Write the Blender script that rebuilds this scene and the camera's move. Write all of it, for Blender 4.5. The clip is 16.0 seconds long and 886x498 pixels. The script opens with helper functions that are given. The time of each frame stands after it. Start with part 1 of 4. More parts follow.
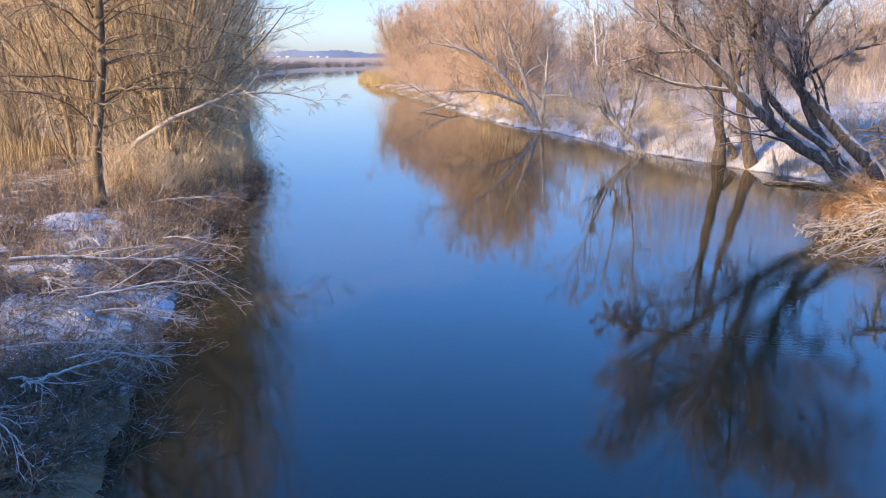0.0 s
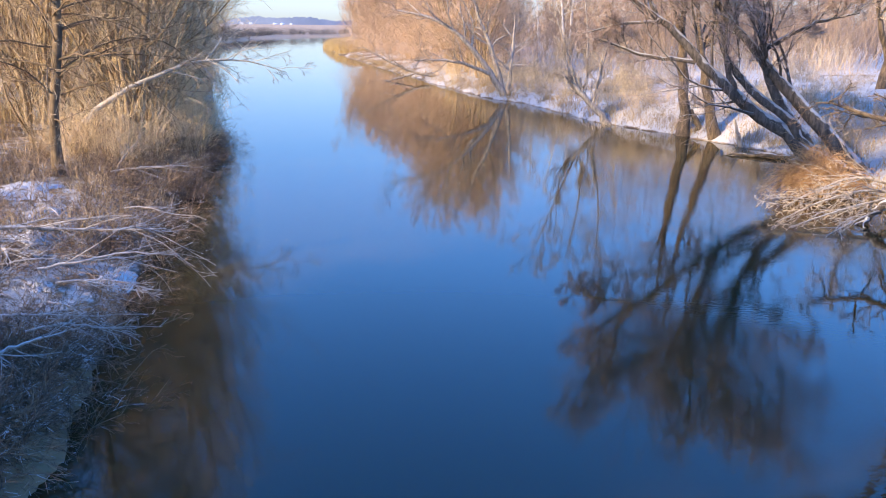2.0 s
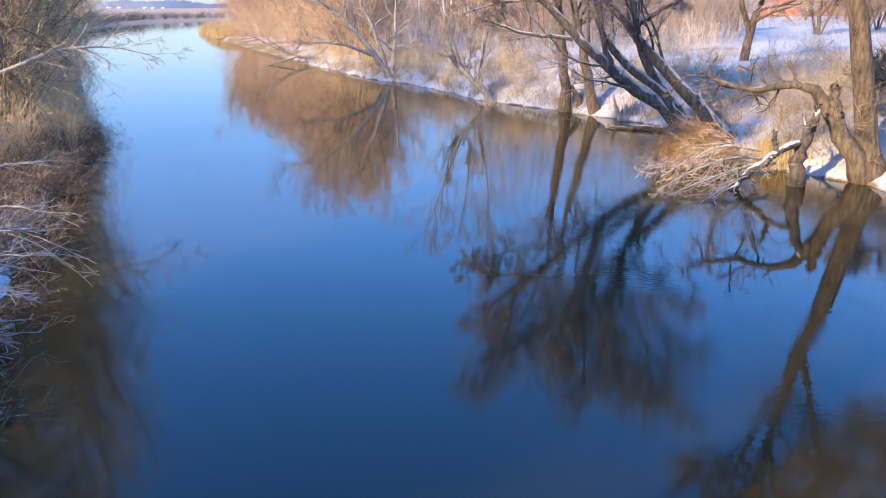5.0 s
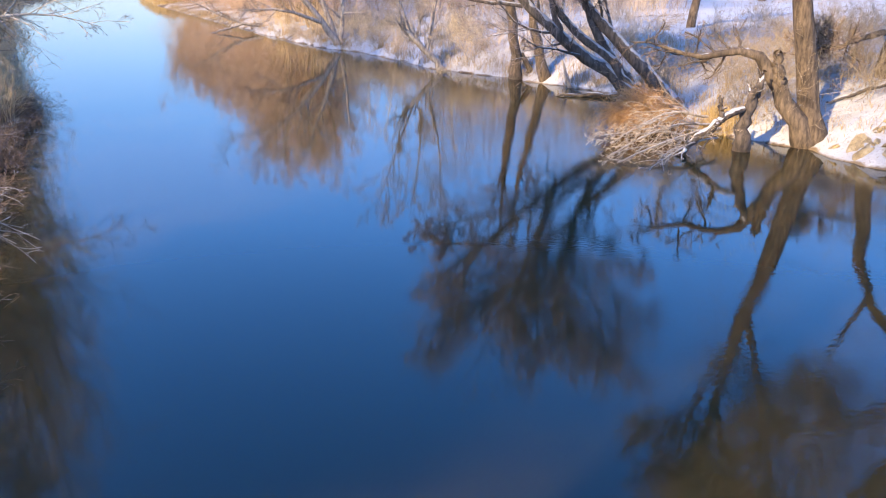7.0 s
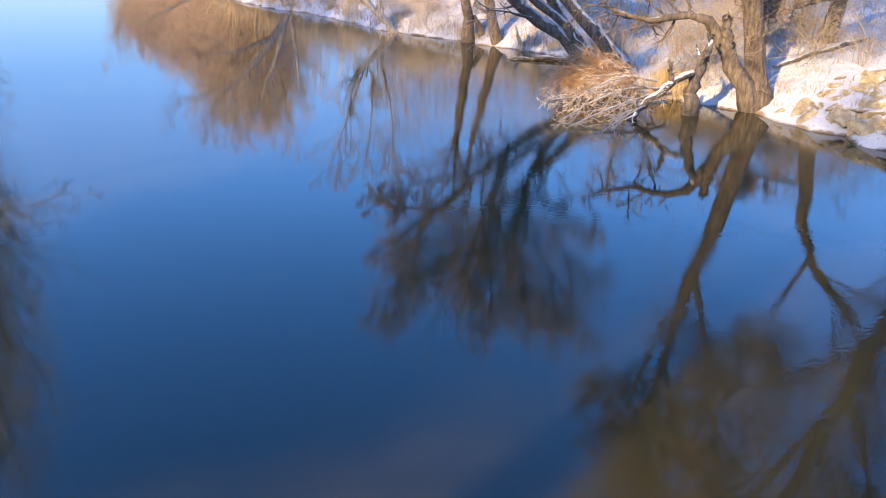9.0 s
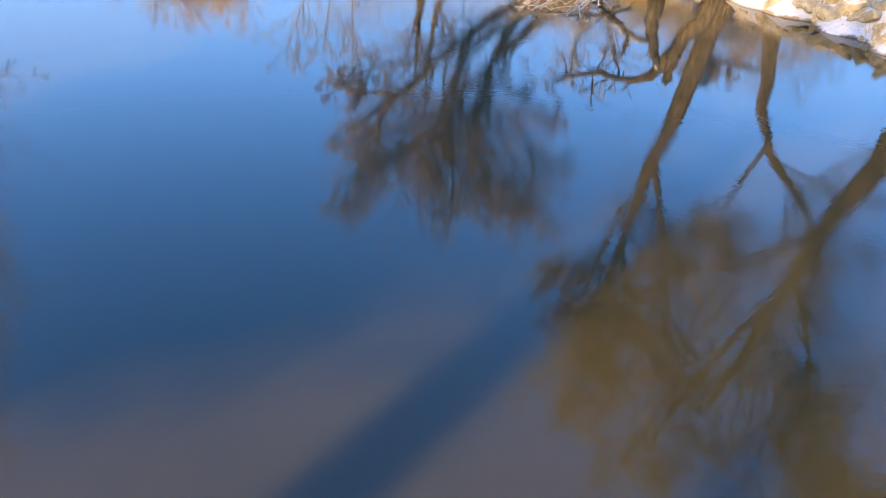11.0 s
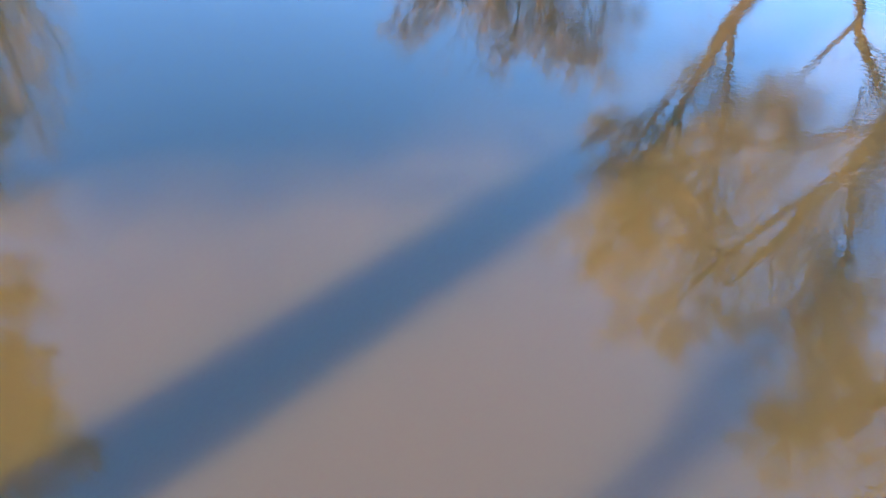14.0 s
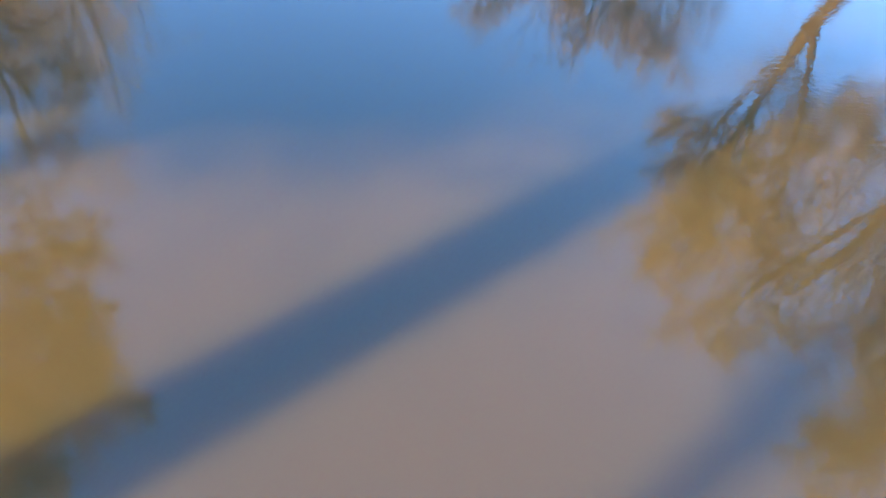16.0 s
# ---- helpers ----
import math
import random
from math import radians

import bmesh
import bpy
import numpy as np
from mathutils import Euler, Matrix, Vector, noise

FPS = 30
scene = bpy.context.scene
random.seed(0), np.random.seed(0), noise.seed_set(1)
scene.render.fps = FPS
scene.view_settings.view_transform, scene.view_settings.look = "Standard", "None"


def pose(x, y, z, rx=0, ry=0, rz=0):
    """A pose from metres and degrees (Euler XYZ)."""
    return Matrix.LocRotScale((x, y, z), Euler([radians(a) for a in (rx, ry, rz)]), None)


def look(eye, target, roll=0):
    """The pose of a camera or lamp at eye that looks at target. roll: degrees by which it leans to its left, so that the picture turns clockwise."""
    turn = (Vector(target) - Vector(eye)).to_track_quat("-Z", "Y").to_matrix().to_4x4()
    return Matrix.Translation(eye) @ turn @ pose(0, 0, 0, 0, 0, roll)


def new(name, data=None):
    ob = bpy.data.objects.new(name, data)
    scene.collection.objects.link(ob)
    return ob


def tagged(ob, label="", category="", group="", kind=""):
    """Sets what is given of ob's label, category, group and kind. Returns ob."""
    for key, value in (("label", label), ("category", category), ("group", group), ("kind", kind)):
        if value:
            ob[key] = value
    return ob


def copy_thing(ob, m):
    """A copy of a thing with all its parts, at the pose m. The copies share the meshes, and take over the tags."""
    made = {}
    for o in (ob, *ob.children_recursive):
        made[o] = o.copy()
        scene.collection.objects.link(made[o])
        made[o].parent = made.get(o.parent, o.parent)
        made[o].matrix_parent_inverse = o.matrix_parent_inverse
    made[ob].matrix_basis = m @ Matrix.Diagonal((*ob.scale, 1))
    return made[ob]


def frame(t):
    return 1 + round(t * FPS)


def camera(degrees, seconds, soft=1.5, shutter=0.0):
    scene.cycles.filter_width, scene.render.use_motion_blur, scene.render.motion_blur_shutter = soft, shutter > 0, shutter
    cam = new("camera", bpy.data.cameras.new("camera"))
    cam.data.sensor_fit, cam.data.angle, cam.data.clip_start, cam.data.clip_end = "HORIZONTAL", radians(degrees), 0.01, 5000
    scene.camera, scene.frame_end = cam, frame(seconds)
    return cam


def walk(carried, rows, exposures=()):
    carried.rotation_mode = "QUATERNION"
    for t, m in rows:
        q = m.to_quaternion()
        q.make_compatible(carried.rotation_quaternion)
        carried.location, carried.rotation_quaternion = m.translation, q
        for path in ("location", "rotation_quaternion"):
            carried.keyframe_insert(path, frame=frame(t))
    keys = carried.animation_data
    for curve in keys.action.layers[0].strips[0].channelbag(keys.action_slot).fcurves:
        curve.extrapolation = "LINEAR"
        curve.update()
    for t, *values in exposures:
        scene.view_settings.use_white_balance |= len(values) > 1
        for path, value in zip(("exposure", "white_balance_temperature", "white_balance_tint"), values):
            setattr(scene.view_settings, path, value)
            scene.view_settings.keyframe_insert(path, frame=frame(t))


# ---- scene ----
cam = camera(58.43, 16.0, soft=1.2)
PATH = [
    (0.0, pose(0, 0, 6, 76.30, -0.00, -0.00)),
    (0.5, pose(0, 0, 6, 75.95, -0.01, -0.51)),
    (1.0, pose(0, 0, 6, 75.56, -0.11, -0.99)),
    (1.5, pose(0, 0, 6, 74.89, -0.36, -1.58)),
    (2.0, pose(0, 0, 6, 74.18, -0.61, -2.35)),
    (2.5, pose(0, 0, 6, 73.50, -0.81, -3.49)),
    (3.0, pose(0, 0, 6, 73.09, -0.78, -5.35)),
    (3.5, pose(0, 0, 6, 73.18, -0.32, -6.92)),
    (4.0, pose(0, 0, 6, 73.27, 0.06, -8.28)),
    (4.2, pose(0, 0, 6, 73.27, 0.11, -8.78)),
    (6.5, pose(0, 0, 6, 71.34, 0.25, -13.33)),
    (7.0, pose(0, 0, 6, 70.68, 0.12, -14.11)),
    (7.5, pose(0, 0, 6, 69.97, -0.12, -14.84)),
    (8.0, pose(0, 0, 6, 69.52, -0.25, -15.48)),
    (8.2, pose(0, 0, 6, 69.49, -0.34, -15.76)),
    (10.3, pose(0, 0, 6, 63.14, -1.36, -19.71)),
    (10.5, pose(0, 0, 6, 62.29, -1.54, -19.77)),
    (11.0, pose(0, 0, 6, 60.00, -1.84, -19.87)),
    (11.5, pose(0, 0, 6, 57.67, -2.64, -19.57)),
    (12.0, pose(0, 0, 6, 55.48, -3.02, -19.17)),
    (12.5, pose(0, 0, 6, 53.16, -3.83, -18.21)),
    (13.0, pose(0, 0, 6, 51.01, -4.95, -16.56)),
    (13.5, pose(0, 0, 6, 48.96, -6.00, -14.53)),
    (14.0, pose(0, 0, 6, 47.63, -6.47, -12.69)),
    (14.5, pose(0, 0, 6, 46.50, -6.51, -10.68)),
    (15.0, pose(0, 0, 6, 45.96, -6.78, -9.06)),
    (15.5, pose(0, 0, 6, 46.16, -6.73, -8.02)),
    (16.0, pose(0, 0, 6, 45.83, -6.82, -6.82)),
]
EXPOSURES = [(0, 1.0, 6450, 9), (2, 1.14, 6400, 9), (4, 1.14, 6380, 9), (8, 1.16, 6430, 9), (11, 1.84, 7950, 8), (12, 2.3, 8800, 8), (13, 2.96, 9300, 11), (14, 3.16, 9700, 12), (16, 3.1, 9800, 12)]
walk(cam, PATH, EXPOSURES)

# ---- world and sun ----
SUN_TRAVEL, SUN_HEIGHT = 56.1, 26.0          # degrees: way of the light, right of +y; height over the horizon
world = bpy.data.worlds.new("sky")
scene.world = world
world.use_nodes = True
wn = world.node_tree
wn.nodes.clear()
sky = wn.nodes.new("ShaderNodeTexSky")
sky.sky_type = "NISHITA"
sky.sun_disc = False
sky.sun_elevation, sky.sun_rotation = radians(SUN_HEIGHT), radians(SUN_TRAVEL + 180)
sky.air_density, sky.dust_density, sky.ozone_density = 1.0, 0.3, 6.0
back = wn.nodes.new("ShaderNodeBackground")
back.inputs["Strength"].default_value = 0.62
wout = wn.nodes.new("ShaderNodeOutputWorld")
clear = wn.nodes.new("ShaderNodeHueSaturation")
clear.inputs["Hue"].default_value, clear.inputs["Saturation"].default_value = 0.5245, 1.74
even = wn.nodes.new("ShaderNodeGamma")
even.inputs["Gamma"].default_value = 0.5
wn.links.new(sky.outputs[0], even.inputs["Color"])
wn.links.new(even.outputs[0], clear.inputs["Color"])
# the haze low over the horizon
haze = wn.nodes.new("ShaderNodeMix")
haze.data_type, haze.blend_type = "RGBA", "MULTIPLY"
haze.inputs[7].default_value = (0.29, 0.285, 0.35, 1)
height = wn.nodes.new("ShaderNodeSeparateXYZ")
rise = wn.nodes.new("ShaderNodeMapRange")
rise.inputs["From Min"].default_value, rise.inputs["From Max"].default_value = 0.0, 0.30
rise.inputs["To Min"].default_value, rise.inputs["To Max"].default_value = 1.0, 0.0
wn.links.new(wn.nodes.new("ShaderNodeTexCoord").outputs["Generated"], height.inputs[0])
wn.links.new(height.outputs["Z"], rise.inputs["Value"])
wn.links.new(rise.outputs[0], haze.inputs[0])
wn.links.new(clear.outputs[0], haze.inputs[6])
wn.links.new(haze.outputs[2], back.inputs[0])
wn.links.new(back.outputs[0], wout.inputs[0])

sun_data = bpy.data.lights.new("sun", "SUN")
sun_data.energy, sun_data.angle, sun_data.color = 4.9, radians(1.2), (1.0, 0.755, 0.485)
sun = new("sun", sun_data)
sa, sh = radians(SUN_TRAVEL), radians(SUN_HEIGHT)
sun.matrix_world = look((0, 0, 60), (math.sin(sa) * math.cos(sh), math.cos(sa) * math.cos(sh), 60 - math.sin(sh)))


# ---- materials ----
class Nodes:
    """A short way to write node materials."""

    def __init__(self, name, rough=0.9):
        self.mat = bpy.data.materials.new(name)
        self.mat.use_nodes = True
        self.t = self.mat.node_tree
        self.bsdf = self.t.nodes["Principled BSDF"]
        self.bsdf.inputs["Roughness"].default_value = rough
        self.place = self.add("ShaderNodeTexCoord").outputs["Object"]

    def add(self, kind):
        return self.t.nodes.new(kind)

    def put(self, socket, value):
        if isinstance(value, bpy.types.NodeSocket):
            self.t.links.new(value, socket)
        else:
            socket.default_value = value

    def noise(self, scale, detail=4.0, rough=0.55, where=None, stretch=None):
        n = self.add("ShaderNodeTexNoise")
        at = where or self.place
        if stretch:
            m = self.add("ShaderNodeMapping")
            m.inputs["Scale"].default_value = stretch
            self.put(m.inputs["Vector"], at)
            at = m.outputs[0]
        self.put(n.inputs["Vector"], at)
        n.inputs["Scale"].default_value, n.inputs["Detail"].default_value, n.inputs["Roughness"].default_value = scale, detail, rough
        return n.outputs["Fac"]

    def math(self, op, a, b=0.5, clamp=False):
        n = self.add("ShaderNodeMath")
        n.operation, n.use_clamp = op, clamp
        self.put(n.inputs[0], a), self.put(n.inputs[1], b)
        return n.outputs[0]

    def band(self, value, lo, hi):
        n = self.add("ShaderNodeMapRange")
        n.interpolation_type = "SMOOTHSTEP"
        self.put(n.inputs["Value"], value)
        n.inputs["From Min"].default_value, n.inputs["From Max"].default_value = lo, hi
        return n.outputs["Result"]

    def mix(self, fac, a, b):
        n = self.add("ShaderNodeMix")
        n.data_type = "RGBA"
        self.put(n.inputs["Factor"], fac)
        for socket, value in ((n.inputs[6], a), (n.inputs[7], b)):
            self.put(socket, value if isinstance(value, bpy.types.NodeSocket) else (*value, 1))
        return n.outputs[2]

    def bump(self, height, strength, distance):
        n = self.add("ShaderNodeBump")
        n.inputs["Strength"].default_value, n.inputs["Distance"].default_value = strength, distance
        self.put(n.inputs["Height"], height)
        self.put(self.bsdf.inputs["Normal"], n.outputs[0])

    def colour(self, value):
        self.put(self.bsdf.inputs["Base Color"], value if isinstance(value, bpy.types.NodeSocket) else (*value, 1))
        return self.mat

    def random(self):
        return self.add("ShaderNodeObjectInfo").outputs["Random"]

    def up(self):
        n = self.add("ShaderNodeSeparateXYZ")
        self.put(n.inputs[0], self.add("ShaderNodeNewGeometry").outputs["Normal"])
        return n.outputs["Z"]


SNOW = (0.465, 0.445, 0.41)


def bark(name, dark, light, snow=0.0, scale=9.0, furrow=0.02):
    """Furrowed bark; snow: how much of the upper faces it covers."""
    m = Nodes(name, 0.92)
    grain = m.noise(scale, 6, 0.65, stretch=(1, 1, 0.22))
    blotch = m.noise(1.3, 3)
    c = m.mix(m.band(grain, 0.32, 0.68), dark, light)
    c = m.mix(m.math("MULTIPLY", m.band(blotch, 0.45, 0.7), 0.45), c, tuple(0.55 * v for v in dark))
    if snow:
        lying = m.math("ADD", m.up(), m.math("MULTIPLY", m.math("SUBTRACT", m.noise(2.2, 3), 0.5), 1.3))
        c = m.mix(m.band(lying, 1.05 - snow, 1.2 - snow), c, SNOW)
    m.bump(grain, 0.8, furrow)
    return m.colour(c)


def twig(name, a, b, snow=0.0):
    """Fine wood, which varies from twig to twig."""
    m = Nodes(name, 0.8)
    island = m.add("ShaderNodeNewGeometry").outputs["Random Per Island"]
    c = m.mix(island, a, b)
    c = m.mix(m.math("MULTIPLY", m.random(), 0.35), c, tuple(0.6 * v for v in a))
    if snow:
        lying = m.math("ADD", m.up(), m.math("MULTIPLY", m.math("SUBTRACT", m.noise(1.1, 3), 0.5), 2.2))
        c = m.mix(m.band(lying, 1.1 - snow, 1.25 - snow), c, SNOW)
    return m.colour(c)


BARK_WILLOW = bark("willow_bark_snowy", (0.040, 0.034, 0.029), (0.15, 0.122, 0.098), 0.6)
BARK_TAN = bark("bark_tan", (0.045, 0.030, 0.018), (0.17, 0.12, 0.072), 0.0, 8.0, 0.035)
BARK_BROWN = bark("bark_brown", (0.055, 0.039, 0.025), (0.19, 0.135, 0.083), 0.12)
BARK_SHOOT = bark("bark_shoot", (0.18, 0.125, 0.065), (0.42, 0.30, 0.165))
BARK_BLEACHED = bark("bark_bleached", (0.22, 0.175, 0.135), (0.47, 0.40, 0.325), 0.45)
BARK_ALDER = bark("alder_bark", (0.072, 0.047, 0.024), (0.235, 0.16, 0.083))
BARK_LEAN = bark("leaning_birch_bark", (0.36, 0.30, 0.23), (0.66, 0.58, 0.47), 0.0, 4.0)
BARK_DRIFT = bark("bark_drift", (0.035, 0.028, 0.022), (0.12, 0.095, 0.07), 0.2, 5.0, 0.05)
BARK_STUMP = bark("stump_bark", (0.038, 0.029, 0.022), (0.14, 0.105, 0.075), 0.5, 6.0, 0.05)
BARK_DEAD = bark("bark_dead", (0.20, 0.16, 0.12), (0.46, 0.39, 0.31), 0.28)
BARK_BIRCH = bark("birch_bark", (0.42, 0.38, 0.34), (0.72, 0.69, 0.64), 0.0, 4.0)
TWIG_ORANGE = twig("twig_orange", (0.41, 0.27, 0.165), (0.66, 0.465, 0.305))
TWIG_TAN = twig("twig_tan", (0.56, 0.40, 0.205), (0.84, 0.64, 0.37))
TWIG_BROWN = twig("twig_brown", (0.16, 0.11, 0.07), (0.38, 0.265, 0.17), 0.1)
TWIG_GREY = twig("twig_grey", (0.25, 0.175, 0.135), (0.52, 0.375, 0.285), 0.3)
TWIG_RUST = twig("twig_rust", (0.20, 0.135, 0.09), (0.44, 0.31, 0.21))
TWIG_DARK = twig("twig_dark", (0.05, 0.042, 0.038), (0.13, 0.105, 0.085), 0.5)
TWIG_FROST = twig("twig_frost", (0.15, 0.095, 0.055), (0.40, 0.265, 0.15), 0.22)
TWIG_TANGLE = twig("twig_tangle", (0.055, 0.037, 0.024), (0.27, 0.17, 0.09), 0.12)
TWIG_PALE = twig("twig_pale", (0.47, 0.355, 0.225), (0.67, 0.52, 0.35), 0.1)
TWIG_SNOWY = twig("twig_snowy", (0.16, 0.105, 0.065), (0.44, 0.335, 0.24), 0.25)
TWIG_ALDER = twig("twig_alder", (0.38, 0.275, 0.145), (0.70, 0.525, 0.30))
TWIG_BUSH = twig("twig_bush", (0.20, 0.15, 0.095), (0.47, 0.36, 0.215), 0.05)
TWIG_ROOT = twig("twig_root", (0.30, 0.155, 0.06), (0.58, 0.34, 0.14))
STRAW = twig("straw", (0.36, 0.24, 0.09), (0.62, 0.45, 0.20))
STRAW_DULL = twig("straw_dull", (0.28, 0.195, 0.10), (0.54, 0.39, 0.21), 0.2)


def ground_material():
    m = Nodes("snowy_ground", 0.95)
    x = m.add("ShaderNodeSeparateXYZ")
    m.put(x.inputs[0], m.place)
    east = m.band(x.outputs["X"], -4.0, 14.0)
    soil = m.mix(m.band(m.noise(3.5, 5), 0.35, 0.65), (0.045, 0.03, 0.018), (0.16, 0.105, 0.055))
    soil = m.mix(m.band(m.noise(0.25, 3), 0.4, 0.65), soil, (0.22, 0.15, 0.075))
    cover = m.math("ADD", m.math("MULTIPLY", m.noise(0.16, 5, 0.62), 0.6), m.math("MULTIPLY", m.noise(1.9, 4, 0.7), 0.4))
    cover = m.math("ADD", cover, m.math("ADD", m.math("MULTIPLY", east, 0.115), 0.035))
    far = m.band(x.outputs["Y"], 190.0, 330.0)
    cover = m.math("SUBTRACT", cover, m.math("MULTIPLY", far, 0.15))
    soil = m.mix(far, soil, (0.36, 0.255, 0.155))
    west = m.band(x.outputs["X"], -3.0, -5.0)
    cover = m.math("SUBTRACT", cover, m.math("MULTIPLY", west, 0.035))
    lying = m.band(cover, 0.50, 0.56)
    clump = m.noise(11.0, 4, 0.7)
    lying = m.math("MULTIPLY", lying, m.band(m.math("ADD", x.outputs["Z"], m.math("MULTIPLY", m.noise(0.9, 4, 0.65), -0.5)), -0.25, -0.15))
    lying = m.math("MULTIPLY", lying, m.math("SUBTRACT", 1.0, m.math("MULTIPLY", m.band(clump, 0.60, 0.66), 0.85)))
    c = m.mix(lying, soil, SNOW)
    m.bump(m.math("ADD", m.noise(2.5, 5, 0.6), m.math("MULTIPLY", clump, 0.35)), 0.8, 0.14)
    return m.colour(c)


def water_material():
    m = Nodes("river_water", 0.02)
    m.bsdf.inputs["IOR"].default_value = 1.38
    m.bsdf.subsurface_method = "BURLEY"
    m.bsdf.inputs["Subsurface Weight"].default_value = 1.0
    m.bsdf.inputs["Subsurface Radius"].default_value = (1.5, 0.9, 0.5)
    m.bsdf.inputs["Subsurface Scale"].default_value = 0.75
    silt = m.mix(m.noise(0.12, 3), (0.0285, 0.0220, 0.0083), (0.0340, 0.0262, 0.0100))
    long_swell = m.noise(0.9, 2, 0.5, stretch=(1.0, 0.45, 1.0))
    fine = m.noise(9.0, 1.5, 0.6, stretch=(0.75, 1.3, 1.0))
    calm = m.band(m.noise(0.22, 2), 0.36, 0.58)
    east = m.add("ShaderNodeSeparateXYZ")
    m.put(east.inputs[0], m.place)
    stir = m.math("ADD", 0.3, m.math("MULTIPLY", m.band(east.outputs["X"], 3.5, 8.0), m.math("ADD", 0.3, m.math("MULTIPLY", calm, 1.5))))
    height = m.math("ADD", m.math("MULTIPLY", long_swell, 0.22), m.math("MULTIPLY", m.math("MULTIPLY", fine, stir), 0.115))
    m.bump(height, 0.4, 0.02)
    m.put(m.bsdf.inputs["Roughness"], m.math("SUBTRACT", 0.046, m.math("MULTIPLY", m.band(east.outputs["X"], 2.0, 8.0), 0.034)))
    return m.colour(silt)


def stone_material():
    m = Nodes("riprap_stone", 0.9)
    c = m.mix(m.band(m.noise(3.2, 6, 0.65), 0.35, 0.65), (0.24, 0.17, 0.075), (0.56, 0.42, 0.20))
    c = m.mix(m.math("MULTIPLY", m.random(), 0.45), c, (0.20, 0.17, 0.125))
    c = m.mix(m.math("MULTIPLY", m.band(m.noise(14, 4, 0.7), 0.5, 0.7), 0.6), c, (0.06, 0.045, 0.028))
    lying = m.math("ADD", m.up(), m.math("MULTIPLY", m.math("SUBTRACT", m.noise(1.9, 4, 0.65), 0.5), 2.4))
    c = m.mix(m.band(lying, 0.95, 1.1), c, SNOW)
    m.bump(m.noise(7, 6, 0.7), 1.0, 0.06)
    return m.colour(c)


def plain(name, a, b, scale=2.0, rough=0.85, stretch=None):
    m = Nodes(name, rough)
    n = m.noise(scale, 5, 0.6, stretch=stretch)
    m.bump(n, 0.3, 0.02)
    return m.colour(m.mix(m.band(n, 0.3, 0.7), a, b))


GROUND, WATER, STONE = ground_material(), water_material(), stone_material()
# pale blue-grey with the haze of distance painted in; house windows share it
HAZE_BLUE = plain("hazy_woods", (0.20, 0.245, 0.32), (0.25, 0.30, 0.38), 0.02)
RED_WALL = plain("red_wall", (0.42, 0.07, 0.045), (0.55, 0.11, 0.07), 1.0)
BROWN_WALL = plain("brown_boards", (0.16, 0.075, 0.045), (0.24, 0.12, 0.07), 1.0, stretch=(4, 4, 0.3))
WHITE_WALL = plain("white_wall", (0.50, 0.49, 0.48), (0.60, 0.59, 0.58), 0.5)
SNOW_MAT = plain("snow", (0.74, 0.77, 0.82), (0.82, 0.84, 0.87), 3.0)
SNOW_ROOF = SNOW_MAT
DRIFT_SNOW = plain("drift_snow", (0.52, 0.505, 0.485), (0.60, 0.585, 0.56), 4.0, 0.95)


# ---- mesh helpers ----
rng = np.random.default_rng(7)


def mesh_of(name, verts, faces, material, smooth=False):
    """A mesh from an array of corners and an array of quads or triangles."""
    me = bpy.data.meshes.new(name)
    verts, faces = np.asarray(verts, np.float32), np.asarray(faces, np.int32)
    count, side = faces.shape
    me.vertices.add(len(verts)), me.loops.add(count * side), me.polygons.add(count)
    me.vertices.foreach_set("co", verts.ravel())
    me.loops.foreach_set("vertex_index", faces.ravel())
    me.polygons.foreach_set("loop_start", np.arange(0, count * side, side, dtype=np.int32))
    me.polygons.foreach_set("use_smooth", np.full(count, smooth))
    me.update(calc_edges=True)
    me.materials.append(material)
    return me


def under(name, me, parent, label=""):
    """A mesh as a part of a thing."""
    ob = new(name, me)
    ob.parent = parent
    return tagged(ob, label) if label else ob


def part(name, bm, material, parent, label=""):
    me = bpy.data.meshes.new(name)
    bm.to_mesh(me)
    bm.free()
    me.materials.append(material)
    return under(name, me, parent, label)


def unit(v):
    return v / np.maximum(np.linalg.norm(v, axis=-1, keepdims=True), 1e-9)


def tubes(lines, sides):
    """Tapered tubes along bundles of lines: (points N x k x 3, radii N x k) each. Returns corners and quads."""
    all_v, all_f, first = [], [], 0
    turn = np.arange(sides) * 2 * np.pi / sides
    for points, radii in lines:
        n, k, _ = points.shape
        along = unit(np.gradient(points, axis=1))
        side = np.where(np.abs(along[..., 2:3]) > 0.9, [1.0, 0, 0], [0, 0, 1.0])
        a = unit(np.cross(along, side))
        b = np.cross(along, a)
        ring = a[:, :, None] * np.cos(turn)[:, None] + b[:, :, None] * np.sin(turn)[:, None]
        v = points[:, :, None] + ring * radii[:, :, None, None]
        i = np.arange(n * k * sides).reshape(n, k, sides) + first
        j = np.roll(i, -1, axis=2)
        f = np.stack([i[:, :-1], j[:, :-1], j[:, 1:], i[:, 1:]], -1)
        all_v.append(v.reshape(-1, 3)), all_f.append(f.reshape(-1, 4))
        first += n * k * sides
    return np.concatenate(all_v), np.concatenate(all_f)


